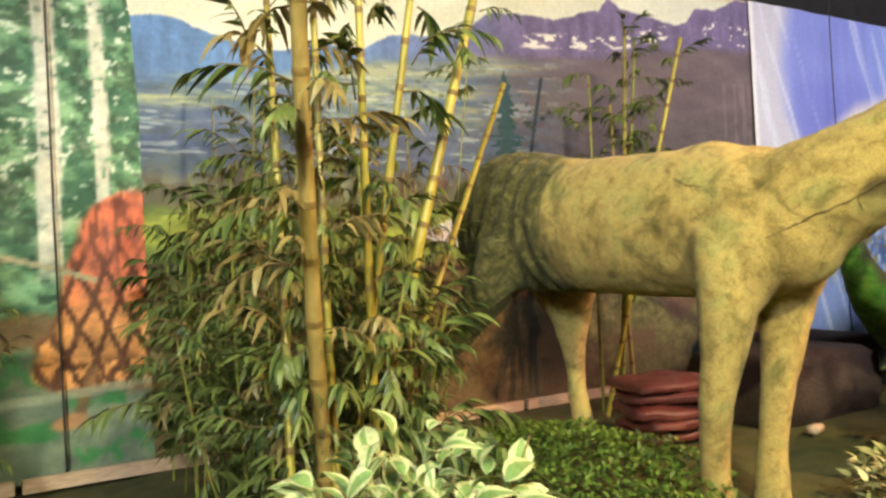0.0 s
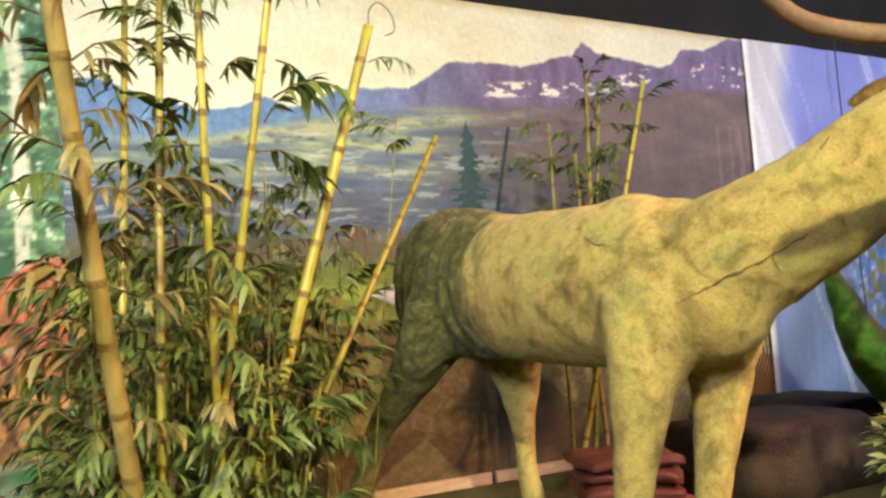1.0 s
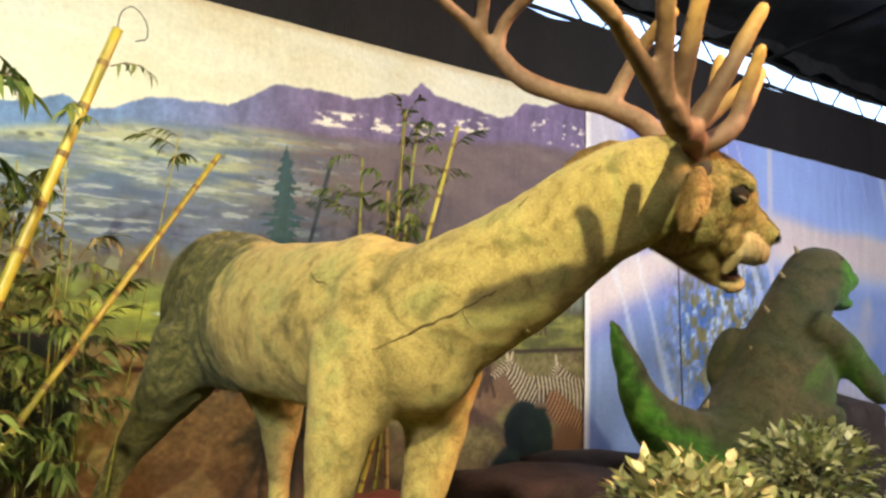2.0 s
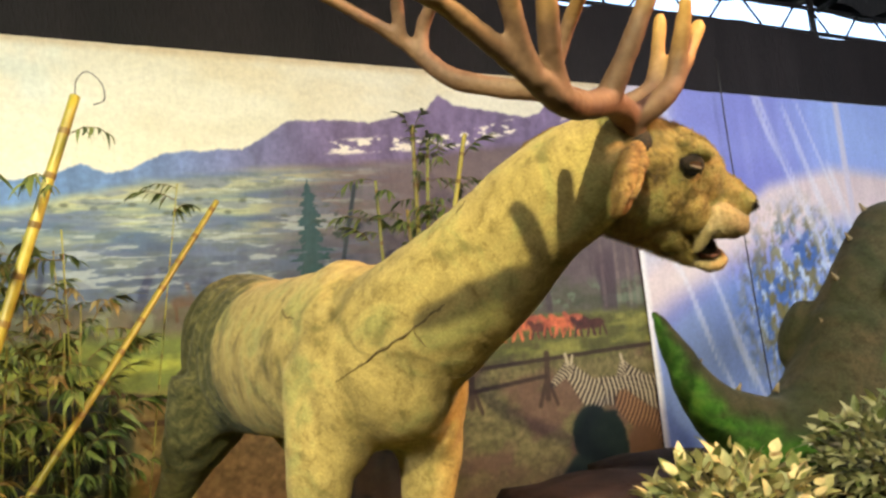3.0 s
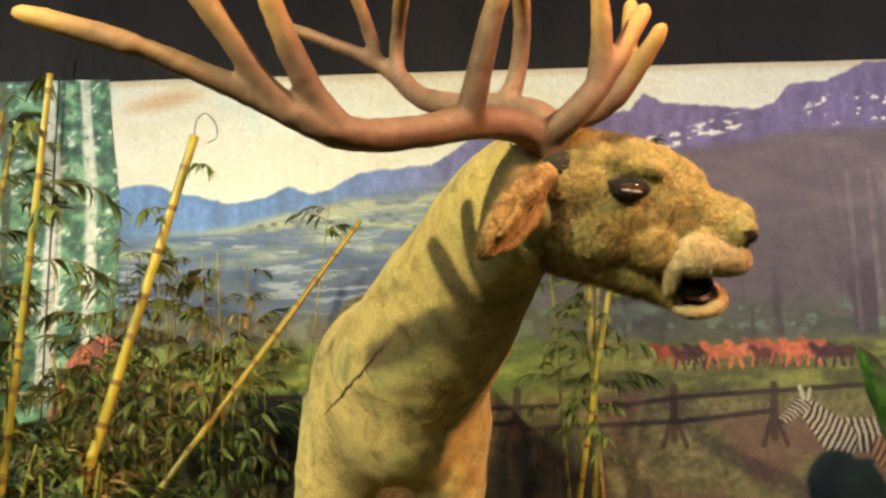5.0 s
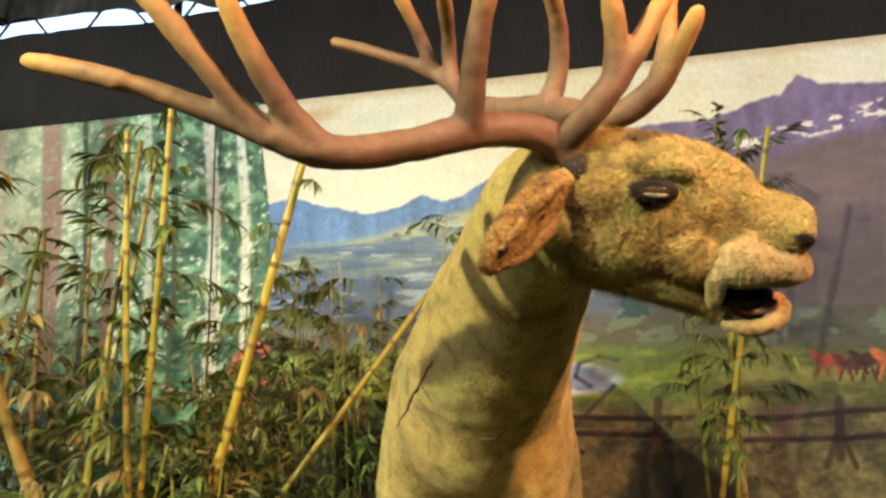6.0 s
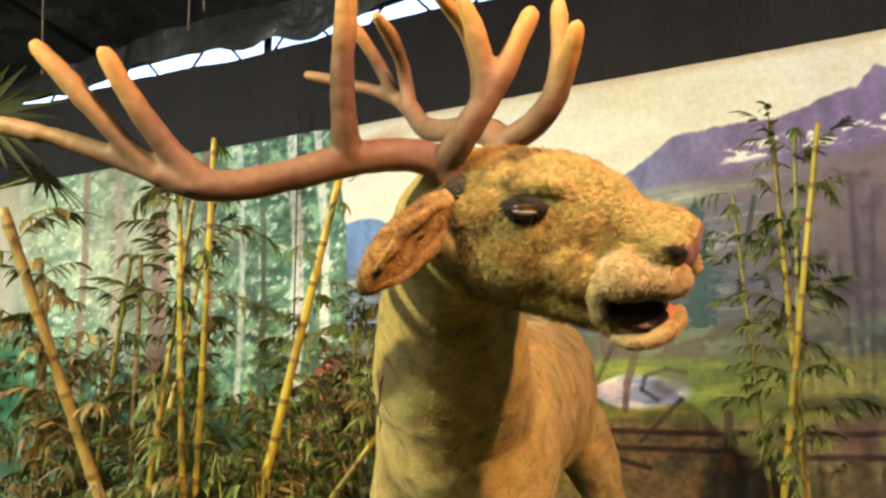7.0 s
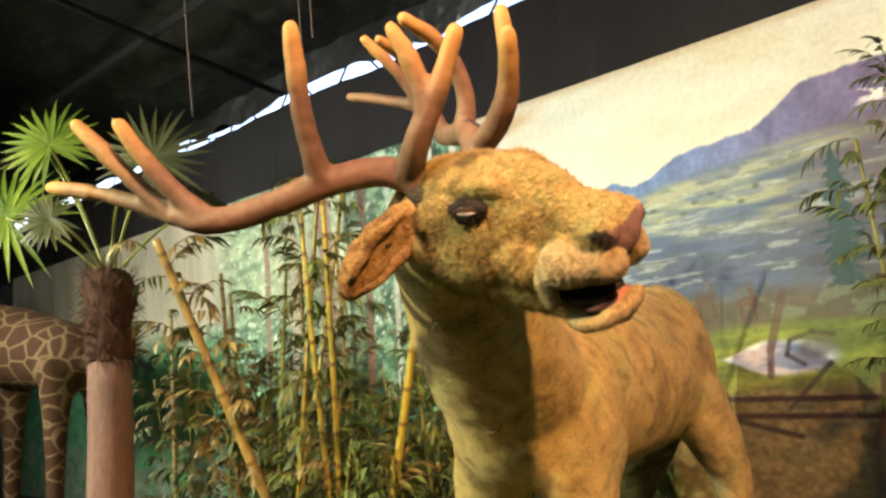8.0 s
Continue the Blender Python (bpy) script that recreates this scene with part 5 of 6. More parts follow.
# ---- bamboo ----
def leaf(bm, base, way, normal, length, width, droop=0.3, mat=0, rim=None, seg=4):
    """A folded pointed leaf, two faces wide."""
    way, normal = Vector(way).normalized(), Vector(normal)
    side = way.cross(normal).normalized()
    up = side.cross(way).normalized()
    prev = None
    base = Vector(base)
    for k in range(seg + 1):
        t = k / seg
        w = width * math.sin(math.pi * min(1, 0.10 + 0.90 * t) ** 0.75) * 0.5 if k < seg else 0.0
        p = base + way * length * t + up * (-droop * length * t * t)
        row = [bm.verts.new(p + side * w + up * w * 0.28), bm.verts.new(p), bm.verts.new(p - side * w + up * w * 0.28)] if k < seg else [bm.verts.new(p)]
        if prev:
            if len(row) == 3:
                fs = [bm.faces.new((prev[0], prev[1], row[1], row[0])), bm.faces.new((prev[1], prev[2], row[2], row[1]))]
            else:
                fs = [bm.faces.new((prev[0], prev[1], row[0])), bm.faces.new((prev[1], prev[2], row[0]))]
            for f in fs:
                f.material_index = mat
        prev = row


def spray_mesh(seed, mat, size=1.0):
    """A twig with a fan of narrow hanging leaves, pointing along +x."""
    r = random.Random(seed)
    bm = bmesh.new()
    pts = [(0, 0, 0), (0.07 * size, 0, 0.03), (0.15 * size, 0.01, 0.03), (0.21 * size, 0.01, 0.0)]
    tube(bm, pts, [0.004, 0.003, 0.0022, 0.001], 5, 1)
    for k in range(11):
        t = 0.2 + 0.8 * k / 10
        i = min(2, int(t * 3))
        p = Vector(pts[i]).lerp(Vector(pts[i + 1]), t * 3 - i)
        a = (1 if k % 2 else -1) * (0.25 + 0.75 * r.random()) * (1.25 - 0.6 * t)
        way = Vector((math.cos(a), math.sin(a), -0.15 - 0.55 * r.random()))
        leaf(bm, p, way, (0.2 * r.uniform(-1, 1), 0.5 * r.uniform(-1, 1), 1), size * r.uniform(0.06, 0.115), size * r.uniform(0.015, 0.026), 0.35 + 0.3 * r.random())
    return mesh_of("leaf_spray", bm, [mat, M_TWIG])


SPRAYS = [spray_mesh(k, M_LEAF, 1.0 + 0.12 * (k % 3)) for k in range(6)]
SPRAYS_DRY = [spray_mesh(20 + k, M_LEAF_DRY, 1.0) for k in range(4)]


def stalk(base, top, r, mat, label, sprays=10, zone=(0.2, 1.0), seed=0, bend=0.02, dry=0.0, reach=0.10, size=1.0, group="bamboo stalks"):
    """A jointed cane from base to top with leafy twigs at its joints."""
    q = random.Random(seed)
    base, top = Vector(base), Vector(top)
    t = thing("bamboo_stalk", label, "bamboo", base, group)
    axis = top - base
    sag = Vector((q.uniform(-1, 1), q.uniform(-1, 1), 0)) * bend
    at = lambda k: axis * k + sag * math.sin(math.pi * k)
    bm = bmesh.new()
    length, pos, first = axis.length, 0.0, True
    pts, rad = [], []
    joints = []
    while pos < length:
        gap = min((0.20 + 0.05 * q.random()) * (0.75 + 9 * r), length - pos)
        taper = 1 - 0.22 * pos / length
        for k, w in ((0.0, 1.0), (0.015, 1.13), (0.03, 1.02), (gap * 0.5, 0.97), (gap - 0.012, 1.0)):
            pts.append(at(min(1, (pos + k) / length)))
            rad.append(r * taper * w)
        joints.append(pos / length)
        pos += gap
        if gap < 0.05:
            break
    keep = [0]
    for i in range(1, len(pts)):
        if (pts[i] - pts[keep[-1]]).length > 0.004:
            keep.append(i)
    rings = tube(bm, [pts[i] for i in keep], [rad[i] for i in keep], 10, 0)
    for n, i in enumerate(keep[:-1]):
        if i % 5 in (0, 1):
            near = set(rings[n]) | set(rings[n + 1])
            for v in rings[n]:
                for f in v.link_faces:
                    if near.issuperset(f.verts):
                        f.material_index = 1
    part("culm", bm, [mat, M_NODE], t)
    for k in range(sprays):
        h = zone[0] + (zone[1] - zone[0]) * (k + q.random()) / sprays
        h = min(joints, key=lambda j: abs(j - h)) if q.random() < 0.5 else h
        data = q.choice(SPRAYS_DRY) if q.random() < dry else q.choice(SPRAYS)
        o = part("leaf_spray", data, None, t)
        a = q.uniform(0, 2 * math.pi)
        s = size * q.uniform(0.8, 1.35)
        o.matrix_basis = Matrix.Translation(at(h) + Vector((math.cos(a), math.sin(a), 0)) * (r * 0.9 + reach * q.random() * (q.random() < 0.6))) @ Matrix.Rotation(a, 4, "Z") @ Matrix.Rotation(q.uniform(-0.7, 0.35), 4, "Y") @ Matrix.Diagonal((s, s, s, 1))
    return t


def on(x0, y0, x1, y1, z):
    """The point at height z on a line given at heights 0 and 2.5."""
    return (x0 + (x1 - x0) * z / 2.5, y0 + (y1 - y0) * z / 2.5, z)


def cane(line, top, r, mat, label, **k):
    return stalk(on(*line, -0.04), on(*line, top), r, mat, label, **k)


cane((2.26, 3.29, 1.87, 2.39), 2.56, 0.036, M_CULM_T, "thick tan bamboo cane leaning forward among green leaves", sprays=30, zone=(0.42, 1.0), seed=1, dry=0.75, reach=0.12, size=1.1)
cane((2.02, 3.10, 2.16, 3.59), 3.0, 0.018, M_CULM_Y, "slim yellow bamboo cane with drooping leaves", sprays=26, zone=(0.15, 0.98), seed=2, reach=0.18)
cane((2.21, 3.06, 2.29, 3.31), 2.95, 0.019, M_CULM_Y, "slim yellow bamboo cane with dark joints", sprays=18, zone=(0.2, 0.98), seed=3, reach=0.18)
cane((2.49, 3.29, 2.42, 3.12), 2.92, 0.020, M_CULM_Y, "yellow-green bamboo cane with leafy twigs", sprays=24, zone=(0.25, 1.0), seed=4, reach=0.18)
cane((2.35, 3.39, 2.66, 3.09), 3.02, 0.020, M_CULM_Y, "yellow bamboo cane leaning sideways with leafy top", sprays=18, zone=(0.3, 1.0), seed=5, reach=0.15)
cane((2.47, 3.55, 3.20, 3.49), 2.83, 0.031, M_CULM_Y, "sawn-off yellow bamboo cane leaning with few leaves", sprays=8, zone=(0.35, 1.0), seed=6, bend=0.0, reach=0.02, size=0.8)
cane((2.44, 3.51, 4.07, 4.39), 2.52, 0.022, M_CULM_Y, "slanting sawn-off yellow bamboo cane, green below", sprays=3, zone=(0.30, 0.55), seed=7, bend=0.0, reach=0.02, size=0.8)
for k in range(22):
    q = random.Random(100 + k)
    x, y = q.uniform(1.98, 2.85), q.uniform(3.1, 4.1)
    h = q.uniform(0.6, 1.25) + 0.6 * (k % 4 == 0)
    stalk((x, y, -0.04), (x + q.uniform(-0.25, 0.2), y + q.uniform(-0.25, 0.2), h), q.uniform(0.006, 0.010), M_CULM_G, "thin leafy green bamboo shoot", sprays=15, zone=(0.12, 1.0), seed=200 + k, bend=0.05, dry=0.10, reach=0.20, size=0.9)
for k in range(16):
    q = random.Random(800 + k)
    x, y = q.uniform(1.95, 2.4), q.uniform(4.1, 5.35)
    stalk((x, y, -0.04), (x + q.uniform(-0.1, 0.15), y + q.uniform(-0.15, 0.1), q.uniform(0.8, 1.75)), 0.006, M_CULM_G, "thin leafy bamboo shoot beside the forest print", sprays=15, zone=(0.15, 1.0), seed=820 + k, bend=0.04, dry=0.12, reach=0.18, size=0.95)
for k in range(22):
    q = random.Random(700 + k)
    x, y = q.uniform(2.1, 3.6), q.uniform(4.2, 5.3)
    stalk((x, y, -0.04), (x + q.uniform(-0.15, 0.15), y + q.uniform(-0.15, 0.1), q.uniform(1.4, 2.55)), 0.006, M_CULM_G, "thin leafy bamboo shoot close to the mountain print", sprays=15, zone=(0.36, 1.0), seed=720 + k, bend=0.04, dry=0.3, reach=0.20, size=0.92)
stalk((3.55, 4.55, -0.04), (3.86, 4.50, 2.66), 0.005, M_CULM_G, "thin twig with a leafy tuft at its top", sprays=4, zone=(0.9, 1.0), seed=760, bend=0.01, reach=0.05, size=0.8)
for k, (x, y, tx, ty, h, r) in enumerate(((0.13, 4.50, 0.99, 4.06, 2.62, 0.020), (0.55, 4.6, 0.62, 4.5, 2.75, 0.022), (-0.1, 4.3, -0.25, 4.2, 2.75, 0.026), (-0.6, 4.7, -0.55, 4.5, 2.6, 0.026), (0.75, 5.0, 0.7, 4.9, 2.95, 0.020), (-1.1, 4.2, -1.2, 4.2, 2.5, 0.024))):
    stalk((x, y, -0.04), (tx, ty, h), r, M_CULM_G if k == 0 else M_CULM_T, "bamboo cane in front of the forest print", sprays=13, zone=(0.25, 1.0), seed=300 + k, dry=0.35, reach=0.15)
# dry sprays: some truly dry, the rest tint these leaves with warm light
for k in range(30):
    q = random.Random(400 + k)
    x, y = (q.uniform(-1.6, 0.55), q.uniform(3.9, 5.1)) if k < 12 else (q.uniform(-0.6, 0.95), q.uniform(4.5, 5.4))
    stalk((x, y, -0.04), (x + q.uniform(-0.2, 0.1), y + q.uniform(-0.2, 0.2), q.uniform(1.0, 2.3)), 0.008, M_CULM_G, "thin leafy bamboo shoot before the forest print", sprays=15, zone=(0.2, 1.0), seed=500 + k, dry=0.6, reach=0.2)
for k, (a, b, r) in enumerate((((5.62, 5.05, -0.04), (5.63, 4.81, 3.22), 0.021), ((5.36, 4.95, -0.04), (5.89, 4.45, 3.05), 0.021), ((5.55, 4.98, -0.04), (5.76, 4.83, 3.12), 0.016), ((5.48, 5.12, -0.04), (5.36, 4.98, 2.82), 0.014), ((5.68, 4.93, -0.04), (5.62, 5.02, 2.6), 0.018))):
    stalk(a, b, r, (M_CULM_Y, M_CULM_Y, M_CULM_G, M_CULM_G, M_CULM_T)[k], "bamboo cane in the clump behind the stag", sprays=22, zone=(0.35, 1.0), seed=600 + k, reach=0.14, bend=0.01, size=0.85)


def wire_loop():
    bm = bmesh.new()
    p = smooth_path([(3.29, 3.48, 2.80), (3.30, 3.48, 2.90), (3.35, 3.47, 2.94), (3.41, 3.46, 2.88), (3.42, 3.46, 2.80), (3.37, 3.46, 2.77)], 5)
    tube(bm, p, [0.003] * len(p), 6)
    tagged(part("wire_loop", bm, M_WIRE), "thin bent wire tied to a bamboo cane's top", "wire")


wire_loop()


# ---- low plants ----
def tufted(name, centre, size, count, mat, label, category, leaf_len, leaf_wid, seed, lift=0.0, stems=12):
    """A bushy plant: stems from one root with a crown of many leaves."""
    q = random.Random(seed)
    cx, cy, cz = centre
    sx, sy, sz = size
    t = thing(name, label, category, (cx, cy, 0))
    bm = bmesh.new()
    for k in range(stems):
        a, r = q.uniform(0, 6.28), q.uniform(0.2, 0.9)
        e = Vector((sx * r * math.cos(a), sy * r * math.sin(a), cz + sz * q.uniform(-0.2, 0.8)))
        tube(bm, [(0.02 * math.cos(a), 0.02 * math.sin(a), -0.05), e * 0.5 + Vector((0, 0, 0.08)), e], [0.012, 0.008, 0.003], 6)
    part("stem", bm, M_TWIG, t)
    bm = bmesh.new()
    for k in range(count):
        while True:
            p = Vector((q.uniform(-1, 1), q.uniform(-1, 1), q.uniform(-0.8, 1)))
            if 0.25 < p.length < 1 + 0.18 * noise.noise(p * 3 + Vector((seed, 0, 0))):
                break
        out = Vector((p.x, p.y, p.z * 0.8 + 0.35)).normalized()
        way = (out + Vector((q.uniform(-1, 1), q.uniform(-1, 1), q.uniform(-0.6, 0.8))) * 0.7).normalized()
        leaf(bm, (p.x * sx, p.y * sy, cz + p.z * sz), way, (q.uniform(-0.5, 0.5), q.uniform(-0.5, 0.5), 1), leaf_len * q.uniform(0.7, 1.25), leaf_wid * q.uniform(0.7, 1.2), q.uniform(0.1, 0.5), 0, None, 4)
    o = part("crown", bm, mat, t)
    tagged(o, "", "", "", "stuff")
    return t


tufted("shrub", (6.10, 2.48, 0.52), (0.46, 0.42, 0.33), 900, M_SHRUB, "bushy artificial shrub with pale olive leaves", "shrub", 0.095, 0.056, 31)
tufted("shrub", (7.80, 2.85, 0.58), (0.48, 0.45, 0.36), 800, M_SHRUB, "bushy artificial shrub with pale olive leaves", "shrub", 0.095, 0.056, 32)
tufted("shrub", (5.0, 2.25, 0.10), (0.35, 0.3, 0.20), 350, M_SHRUB, "low artificial shrub with pale leaves by the stag's hoof", "shrub", 0.075, 0.044, 33)


def variegated():
    """Broad two-toned leaves, each a part of its own."""
    q = random.Random(5)
    t = thing("variegated_plant", "artificial potted plant with broad green leaves edged in cream", "plant", (2.03, 2.10, -0.14))
    m_in = mottled("leaf_green", [(0.3, (0.13, 0.24, 0.07)), (0.7, (0.27, 0.38, 0.15))], 14, 80, 0.5, 0.2, 0.002, 0.4, None, 0.0, 0.2)
    m_out = mottled("leaf_cream", [(0.3, (0.40, 0.45, 0.22)), (0.7, (0.56, 0.59, 0.34))], 14, 80, 0.5, 0.2, 0.002, 0.4, None, 0.0, 0.1)
    kinds = []
    for v in range(4):
        bm = bmesh.new()
        L, W, n = 0.10, 0.055 + 0.004 * v, 6
        rows = []
        for k in range(n + 1):
            s = k / n
            w = W * 0.5 * (math.sin(math.pi * s ** 0.8) ** 0.9 if 0 < k < n else 0.02)
            z = -0.03 * s * s * (1 + 0.4 * v) + 0.012 * math.sin(3 * s)
            inner = 0.55 + 0.12 * math.sin(5 * s + v)
            rows.append([bm.verts.new((L * s, y * w, z + 0.25 * abs(y) * w)) for y in (-1, -inner, 0, inner, 1)])
        for a, b in zip(rows, rows[1:]):
            for j in range(4):
                f = bm.faces.new((a[j], a[j + 1], b[j + 1], b[j]))
                f.material_index = 1 if j in (0, 3) or (v == 3 and j == 1) else 0
        kinds.append(mesh_of("leaf", bm, [m_in, m_out]))
    bm = bmesh.new()
    for k in range(16):
        a = q.uniform(0, 6.28)
        r = q.uniform(0.1, 0.5)
        e = Vector((r * math.cos(a), r * 0.8 * math.sin(a), q.uniform(0.55, 0.95)))
        tube(bm, [(0, 0, -0.03), e * 0.55, e], [0.01, 0.007, 0.003], 6)
    part("stem", bm, M_TWIG, t)
    for k in range(230):
        a, r = q.uniform(0, 6.28), q.uniform(0.0, 1.0) ** 0.5
        x, y = 0.52 * r * math.cos(a), 0.40 * r * math.sin(a)
        z = 0.50 + (0.47 - 0.30 * r * r) * q.random() ** 0.6
        o = part("leaf", kinds[k % 4], None, t)
        s = q.uniform(0.75, 1.35)
        yaw = a + q.uniform(-0.9, 0.9)
        o.matrix_basis = Matrix.Translation((x, y, z)) @ Matrix.Rotation(yaw, 4, "Z") @ Matrix.Rotation(q.uniform(-1.2, 0.5), 4, "Y") @ Matrix.Rotation(q.uniform(-0.7, 0.7), 4, "X") @ Matrix.Diagonal((s, s, s, 1))


variegated()


def hedge():
    """A low mound of small leaves on the ground."""
    q = random.Random(9)
    bm = bmesh.new()
    for k in range(9000):
        x, y = q.uniform(2.6, 4.75), q.uniform(2.45, 4.9)
        d = ((x - 3.65) / 1.05) ** 2 + ((y - 3.65) / 1.15) ** 2
        if d > 1 + 0.35 * noise.noise(Vector((x * 2, y * 2, 0))):
            continue
        z = 0.06 + 0.20 * max(0, 1 - d) ** 0.5 + 0.06 * noise.noise(Vector((x * 4, y * 4, 2)))
        z = max(0.02, z) * (0.55 + 0.45 * q.random() ** 0.4)
        way = Vector((q.uniform(-1, 1), q.uniform(-1, 1), q.uniform(-0.1, 0.9)))
        leaf(bm, (x, y, z), way, (q.uniform(-0.6, 0.6), q.uniform(-0.6, 0.6), 1), q.uniform(0.028, 0.05), q.uniform(0.018, 0.03), 0.2, 0, None, 2)
    tagged(part("hedge_mat", bm, M_HEDGE), "low mat of small bright green hedge leaves", "hedge", "", "stuff")


hedge()


# ---- palm ----
def palm():
    at = Vector((-0.60, 3.26, 0))
    t = thing("fan_palm", "artificial fan palm with smooth brown trunk and green fans", "palm", at)
    bm = bmesh.new()
    rows = [(0, 0, -0.05, 0.21), (0.01, 0, 0.6, 0.20), (0.0, 0.01, 1.2, 0.195), (-0.01, 0, 1.7, 0.19), (-0.01, 0, 1.96, 0.19)]
    tube(bm, [r[:3] for r in rows], [r[3] for r in rows], 24)
    part("trunk", bm, M_TRUNK, t, "smooth brown trunk")
    bm = bmesh.new()
    rows = smooth_path([(-0.01, 0, 1.92, 0.20), (-0.01, 0, 2.06, 0.215), (-0.02, 0, 2.25, 0.20), (-0.03, 0, 2.45, 0.205), (-0.04, 0, 2.62, 0.225), (-0.05, 0, 2.73, 0.17), (-0.05, 0, 2.80, 0.05)], 5)
    tube(bm, [r[:3] for r in rows], [r[3] for r in rows], 22)
    for v in bm.verts:
        v.co += Vector((noise.noise(v.co * 9), noise.noise(v.co * 9 + Vector((3, 0, 0))), 0)) * 0.05
    for k in range(760):
        a, z = rng.uniform(0, 6.283), rng.uniform(1.94, 2.78)
        p = Vector((-0.03 + 0.19 * math.cos(a), 0.19 * math.sin(a), z))
        way = Vector((math.cos(a) * rng.uniform(0.2, 1.0), math.sin(a) * rng.uniform(0.2, 1.0), rng.uniform(-1.0, 0.9)))
        leaf(bm, p, way, (math.cos(a), math.sin(a), 0.2), rng.uniform(0.08, 0.24), rng.uniform(0.008, 0.02), 0.3, 0, None, 3)
    part("fibre_crown", bm, M_FIBRE, t, "shaggy dark brown fibre at the trunk's top")
    fans = (((-0.05, -0.55, 3.88), 0.52, 1, (0.75, -0.62, 0.25)), ((-0.62, -0.70, 3.30), 0.80, 1, (0.75, -0.60, 0.30)), ((0.85, -0.05, 3.62), 0.62, 0, (0.70, -0.65, 0.15)), ((-0.75, -0.3, 4.05), 0.55, 0, (0.5, -0.5, 0.7)),
            ((-0.9, 0.5, 3.7), 0.55, 0, (0.2, 0.3, 0.9)), ((0.70, 0.60, 3.35), 0.50, 0, (0.6, 0.1, 0.7)), ((0.35, -0.70, 3.10), 0.34, 0, (0.6, -0.6, 0.3)))
    for k, (c, R, bright, face) in enumerate(fans):
        c, face = Vector(c), Vector(face).normalized()
        root = Vector((-0.03, 0, 2.68))
        bm = bmesh.new()
        mid = (root + c) / 2 + Vector((0, 0, 0.10))
        p = smooth_path([root, mid, c], 5)
        tube(bm, p, [0.014] * len(p), 7)
        st = part("leaf_stalk", bm, M_CULM_G, t)
        out = (c - mid).normalized()
        out = (out - face * out.dot(face)).normalized()
        side = face.cross(out)
        bm = bmesh.new()
        for j in range(23):
            a = radians(-150 + 300 * j / 22)
            way = out * math.cos(a) + side * math.sin(a) + face * 0.12
            leaf(bm, c, way, face, R * (0.85 + 0.2 * rng.random()) * (1 - 0.12 * abs(a) / 2.6), 0.055, 0.12 + 0.2 * rng.random(), 0, None, 5)
        part("fan", bm, M_FAN if bright else M_FAN_OLIVE, st, "bright green fan leaf" if bright else "dull olive fan leaf")


palm()


# ---- small things ----
def sack_pile():
    q = random.Random(3)
    for k in range(5):
        bm = bmesh.new()
        bmesh.ops.create_cube(bm, size=1.0, matrix=Matrix.Diagonal((0.66, 0.50, 0.108, 1)))
        bmesh.ops.subdivide_edges(bm, edges=bm.edges[:], cuts=11, use_grid_fill=True)
        for v in bm.verts:
            u, w = abs(v.co.x) / 0.33, abs(v.co.y) / 0.25
            v.co.z *= 1 - 0.72 * max(u, w) ** 5
            v.co.x *= 1 - 0.08 * w ** 4
            c = v.co.copy()
            v.co += Vector((noise.noise(c * 5 + Vector((k, 0, 0))), noise.noise(c * 5 + Vector((0, k, 0))), 0.8 * noise.noise(c * 6 + Vector((0, 0, k))))) * 0.034
            v.co.z += 0.010 * noise.noise(Vector((c.x * 26, c.y * 9, k)))
        ob = part("sack", bm, M_SACK)
        ob.matrix_basis = Matrix.Translation((5.12 + q.uniform(-0.06, 0.06), 4.08 + q.uniform(-0.05, 0.05), 0.035 + 0.086 * k)) @ Matrix.Rotation(q.uniform(-0.06, 0.06), 4, "X") @ Matrix.Rotation(q.uniform(-0.25, 0.25) - 0.35, 4, "Z")
        tagged(ob, "flat maroon filled sack lying in a stack", "sack", "stacked sacks")


sack_pile()


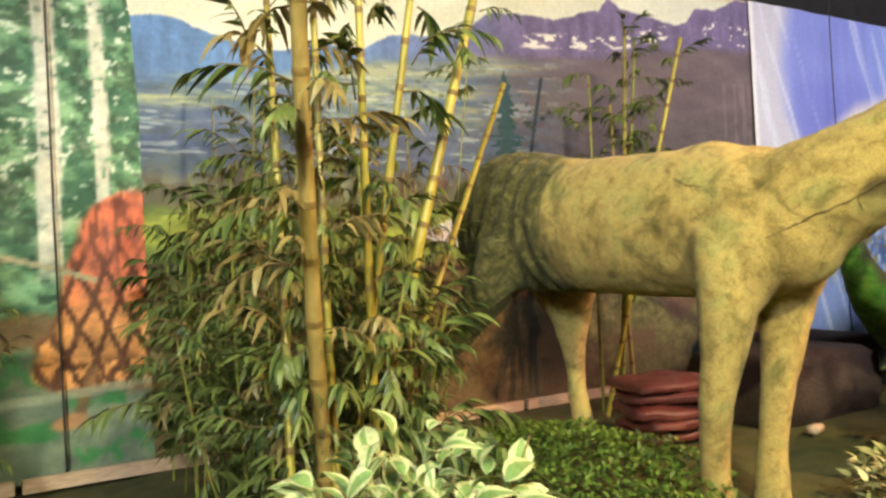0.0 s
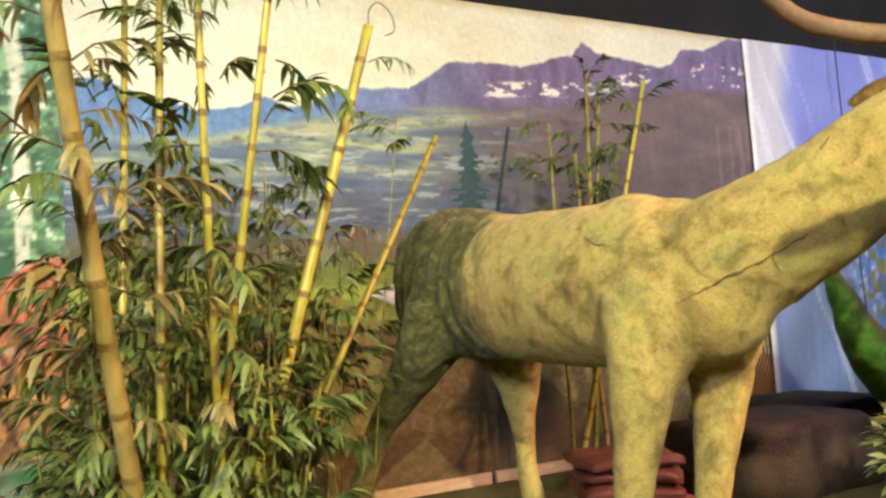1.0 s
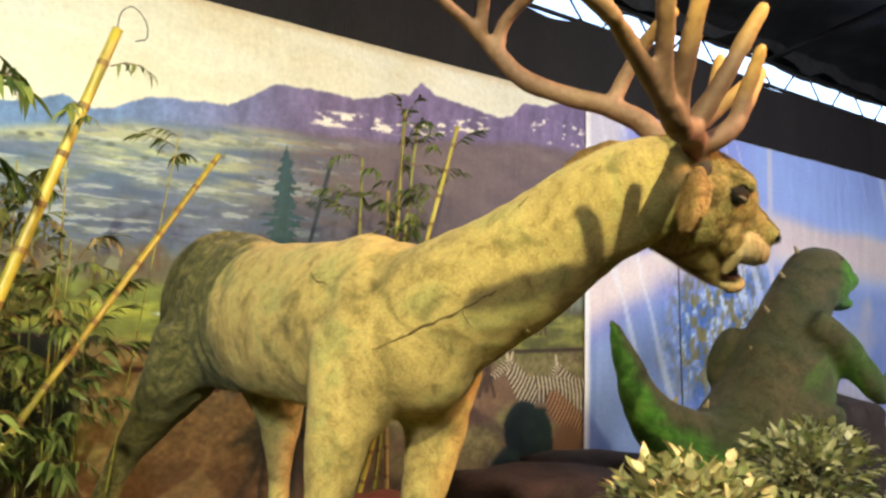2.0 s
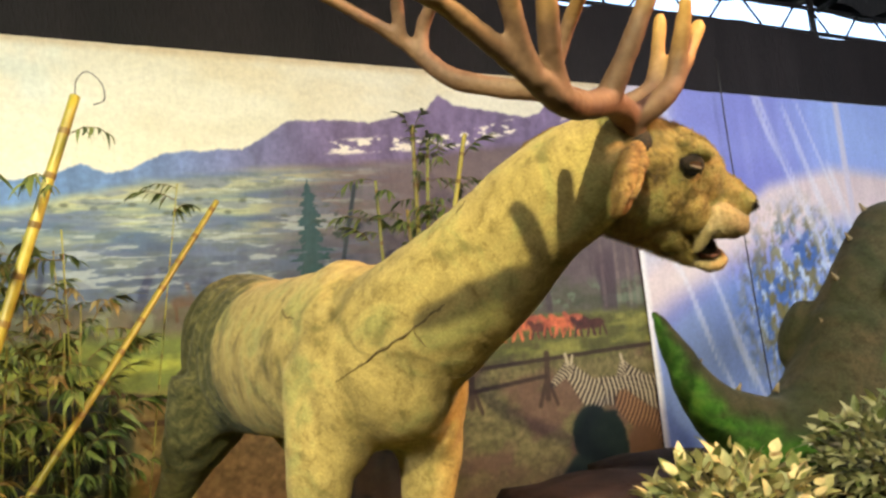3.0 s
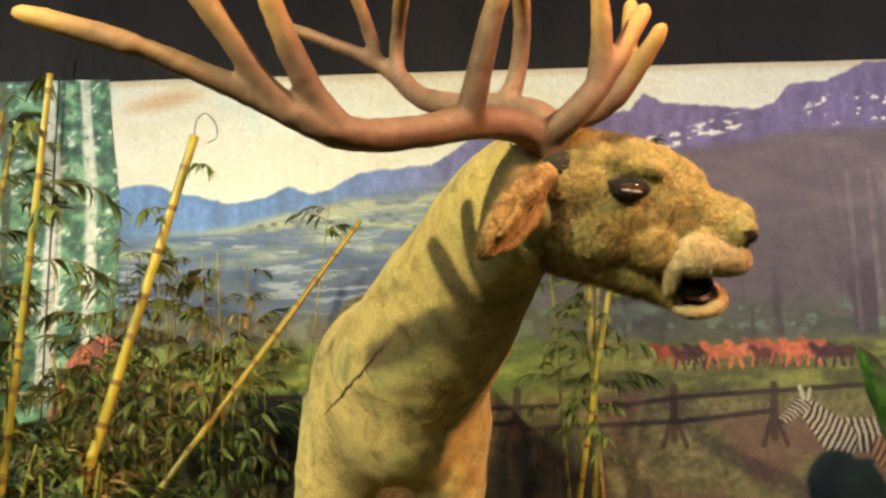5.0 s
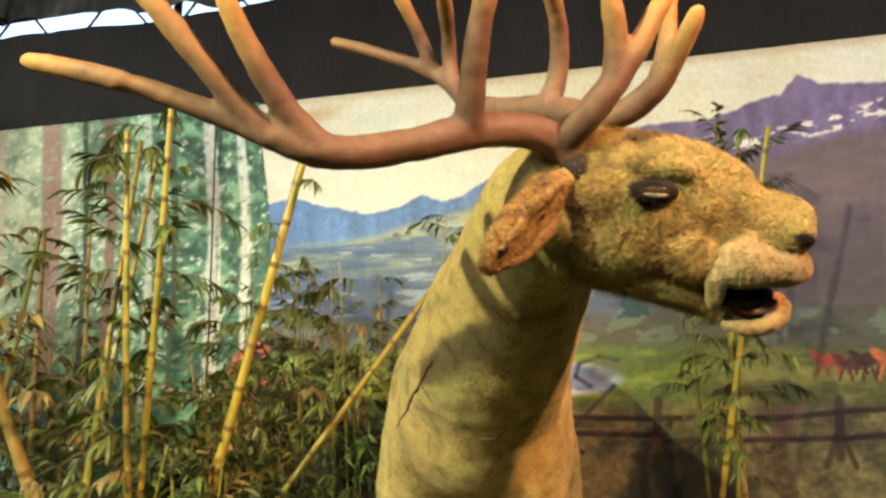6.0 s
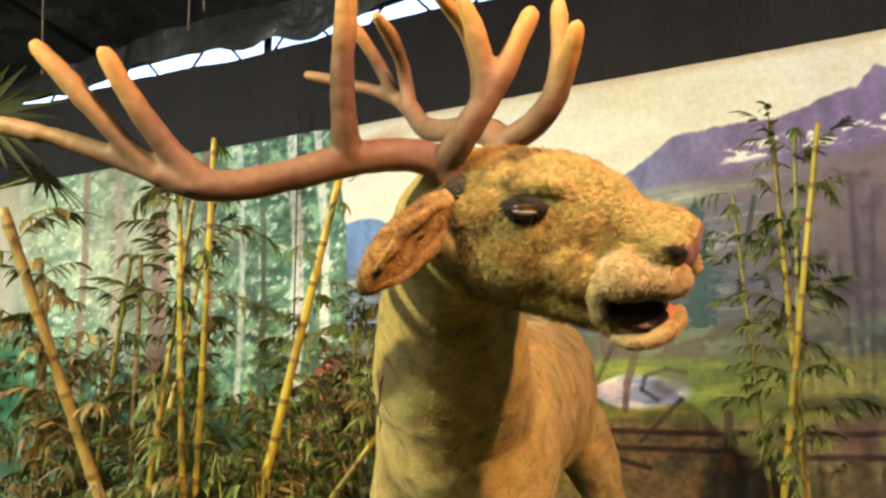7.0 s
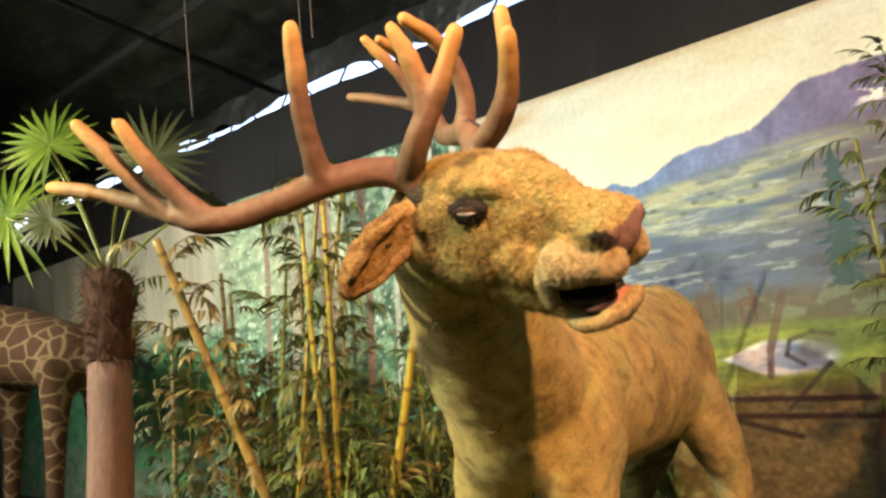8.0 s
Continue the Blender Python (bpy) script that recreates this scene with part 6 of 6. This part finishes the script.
def boulder(centre, size, seed, label):
    bm = bmesh.new()
    bmesh.ops.create_icosphere(bm, subdivisions=4, radius=1.0)
    for v in bm.verts:
        p = v.co.copy()
        m = max(abs(p.x), abs(p.y), abs(p.z))
        p = p.lerp(p / m * 0.8, 0.6)
        p *= 1 + 0.14 * noise.noise(p * 1.4 + Vector((seed, 0, 0))) + 0.04 * noise.noise(p * 5)
        v.co = Vector((p.x * size[0], p.y * size[1], p.z * size[2]))
    ob = part("rock", bm, M_ROCK)
    ob.location = centre
    tagged(ob, label, "rock", "dark rocks")


boulder((6.55, 4.15, 0.22), (0.85, 0.55, 0.36), 1, "dark brown blocky artificial rock on the ground")
boulder((7.6, 4.7, 0.2), (0.8, 0.5, 0.35), 4, "dark brown low artificial rock before the sky print")
boulder((10.3, 4.4, 0.45), (0.9, 0.6, 0.65), 7, "dark brown tall artificial rock by the reptile")


def brick_bit():
    bm = bmesh.new()
    box(bm, (0, 0, 0), (0.14, 0.08, 0.06))
    bmesh.ops.bevel(bm, geom=bm.edges[:], offset=0.008, segments=2, affect="EDGES")
    ob = part("brick", bm, M_BRICK)
    ob.location, ob.rotation_euler = (5.95, 3.48, 0.03), (0, 0, 0.2)
    tagged(ob, "single pale brick lying on the turf", "brick")


brick_bit()


def cord(name, pts, r, mat, label):
    bm = bmesh.new()
    p = smooth_path(pts, 6)
    tube(bm, p, [r] * len(p), 6)
    tagged(part(name, bm, mat), label, "cord", "hanging cords")


cord("hanging_cable", [(1.36, 5.66, 4.3), (1.37, 5.665, 3.0), (1.38, 5.66, 1.6), (1.40, 5.665, 0.0)], 0.008, M_WIRE, "black cable hanging down the forest print")
cord("hanging_cable", [(9.70, 5.60, 4.4), (9.70, 5.60, 3.4), (9.73, 5.60, 2.4), (9.78, 5.60, 1.0), (9.85, 5.60, 0.2), (9.9, 5.5, -0.03)], 0.008, M_WIRE, "black cable hanging down the sky print")
cord("hanging_string", [(0.74, 3.25, 6.1), (0.75, 3.25, 5.0), (0.86, 3.25, 3.85)], 0.006, M_ROPE, "pale string hanging from the roof")
cord("hanging_string", [(2.10, 3.49, 6.3), (2.12, 3.49, 5.0), (2.15, 3.49, 4.16)], 0.006, M_ROPE, "pale string hanging from the roof")
cord("hanging_string", [(1.95, 3.49, 6.3), (1.98, 3.49, 5.0), (2.02, 3.49, 4.04)], 0.005, M_ROPE, "pale string hanging from the roof")
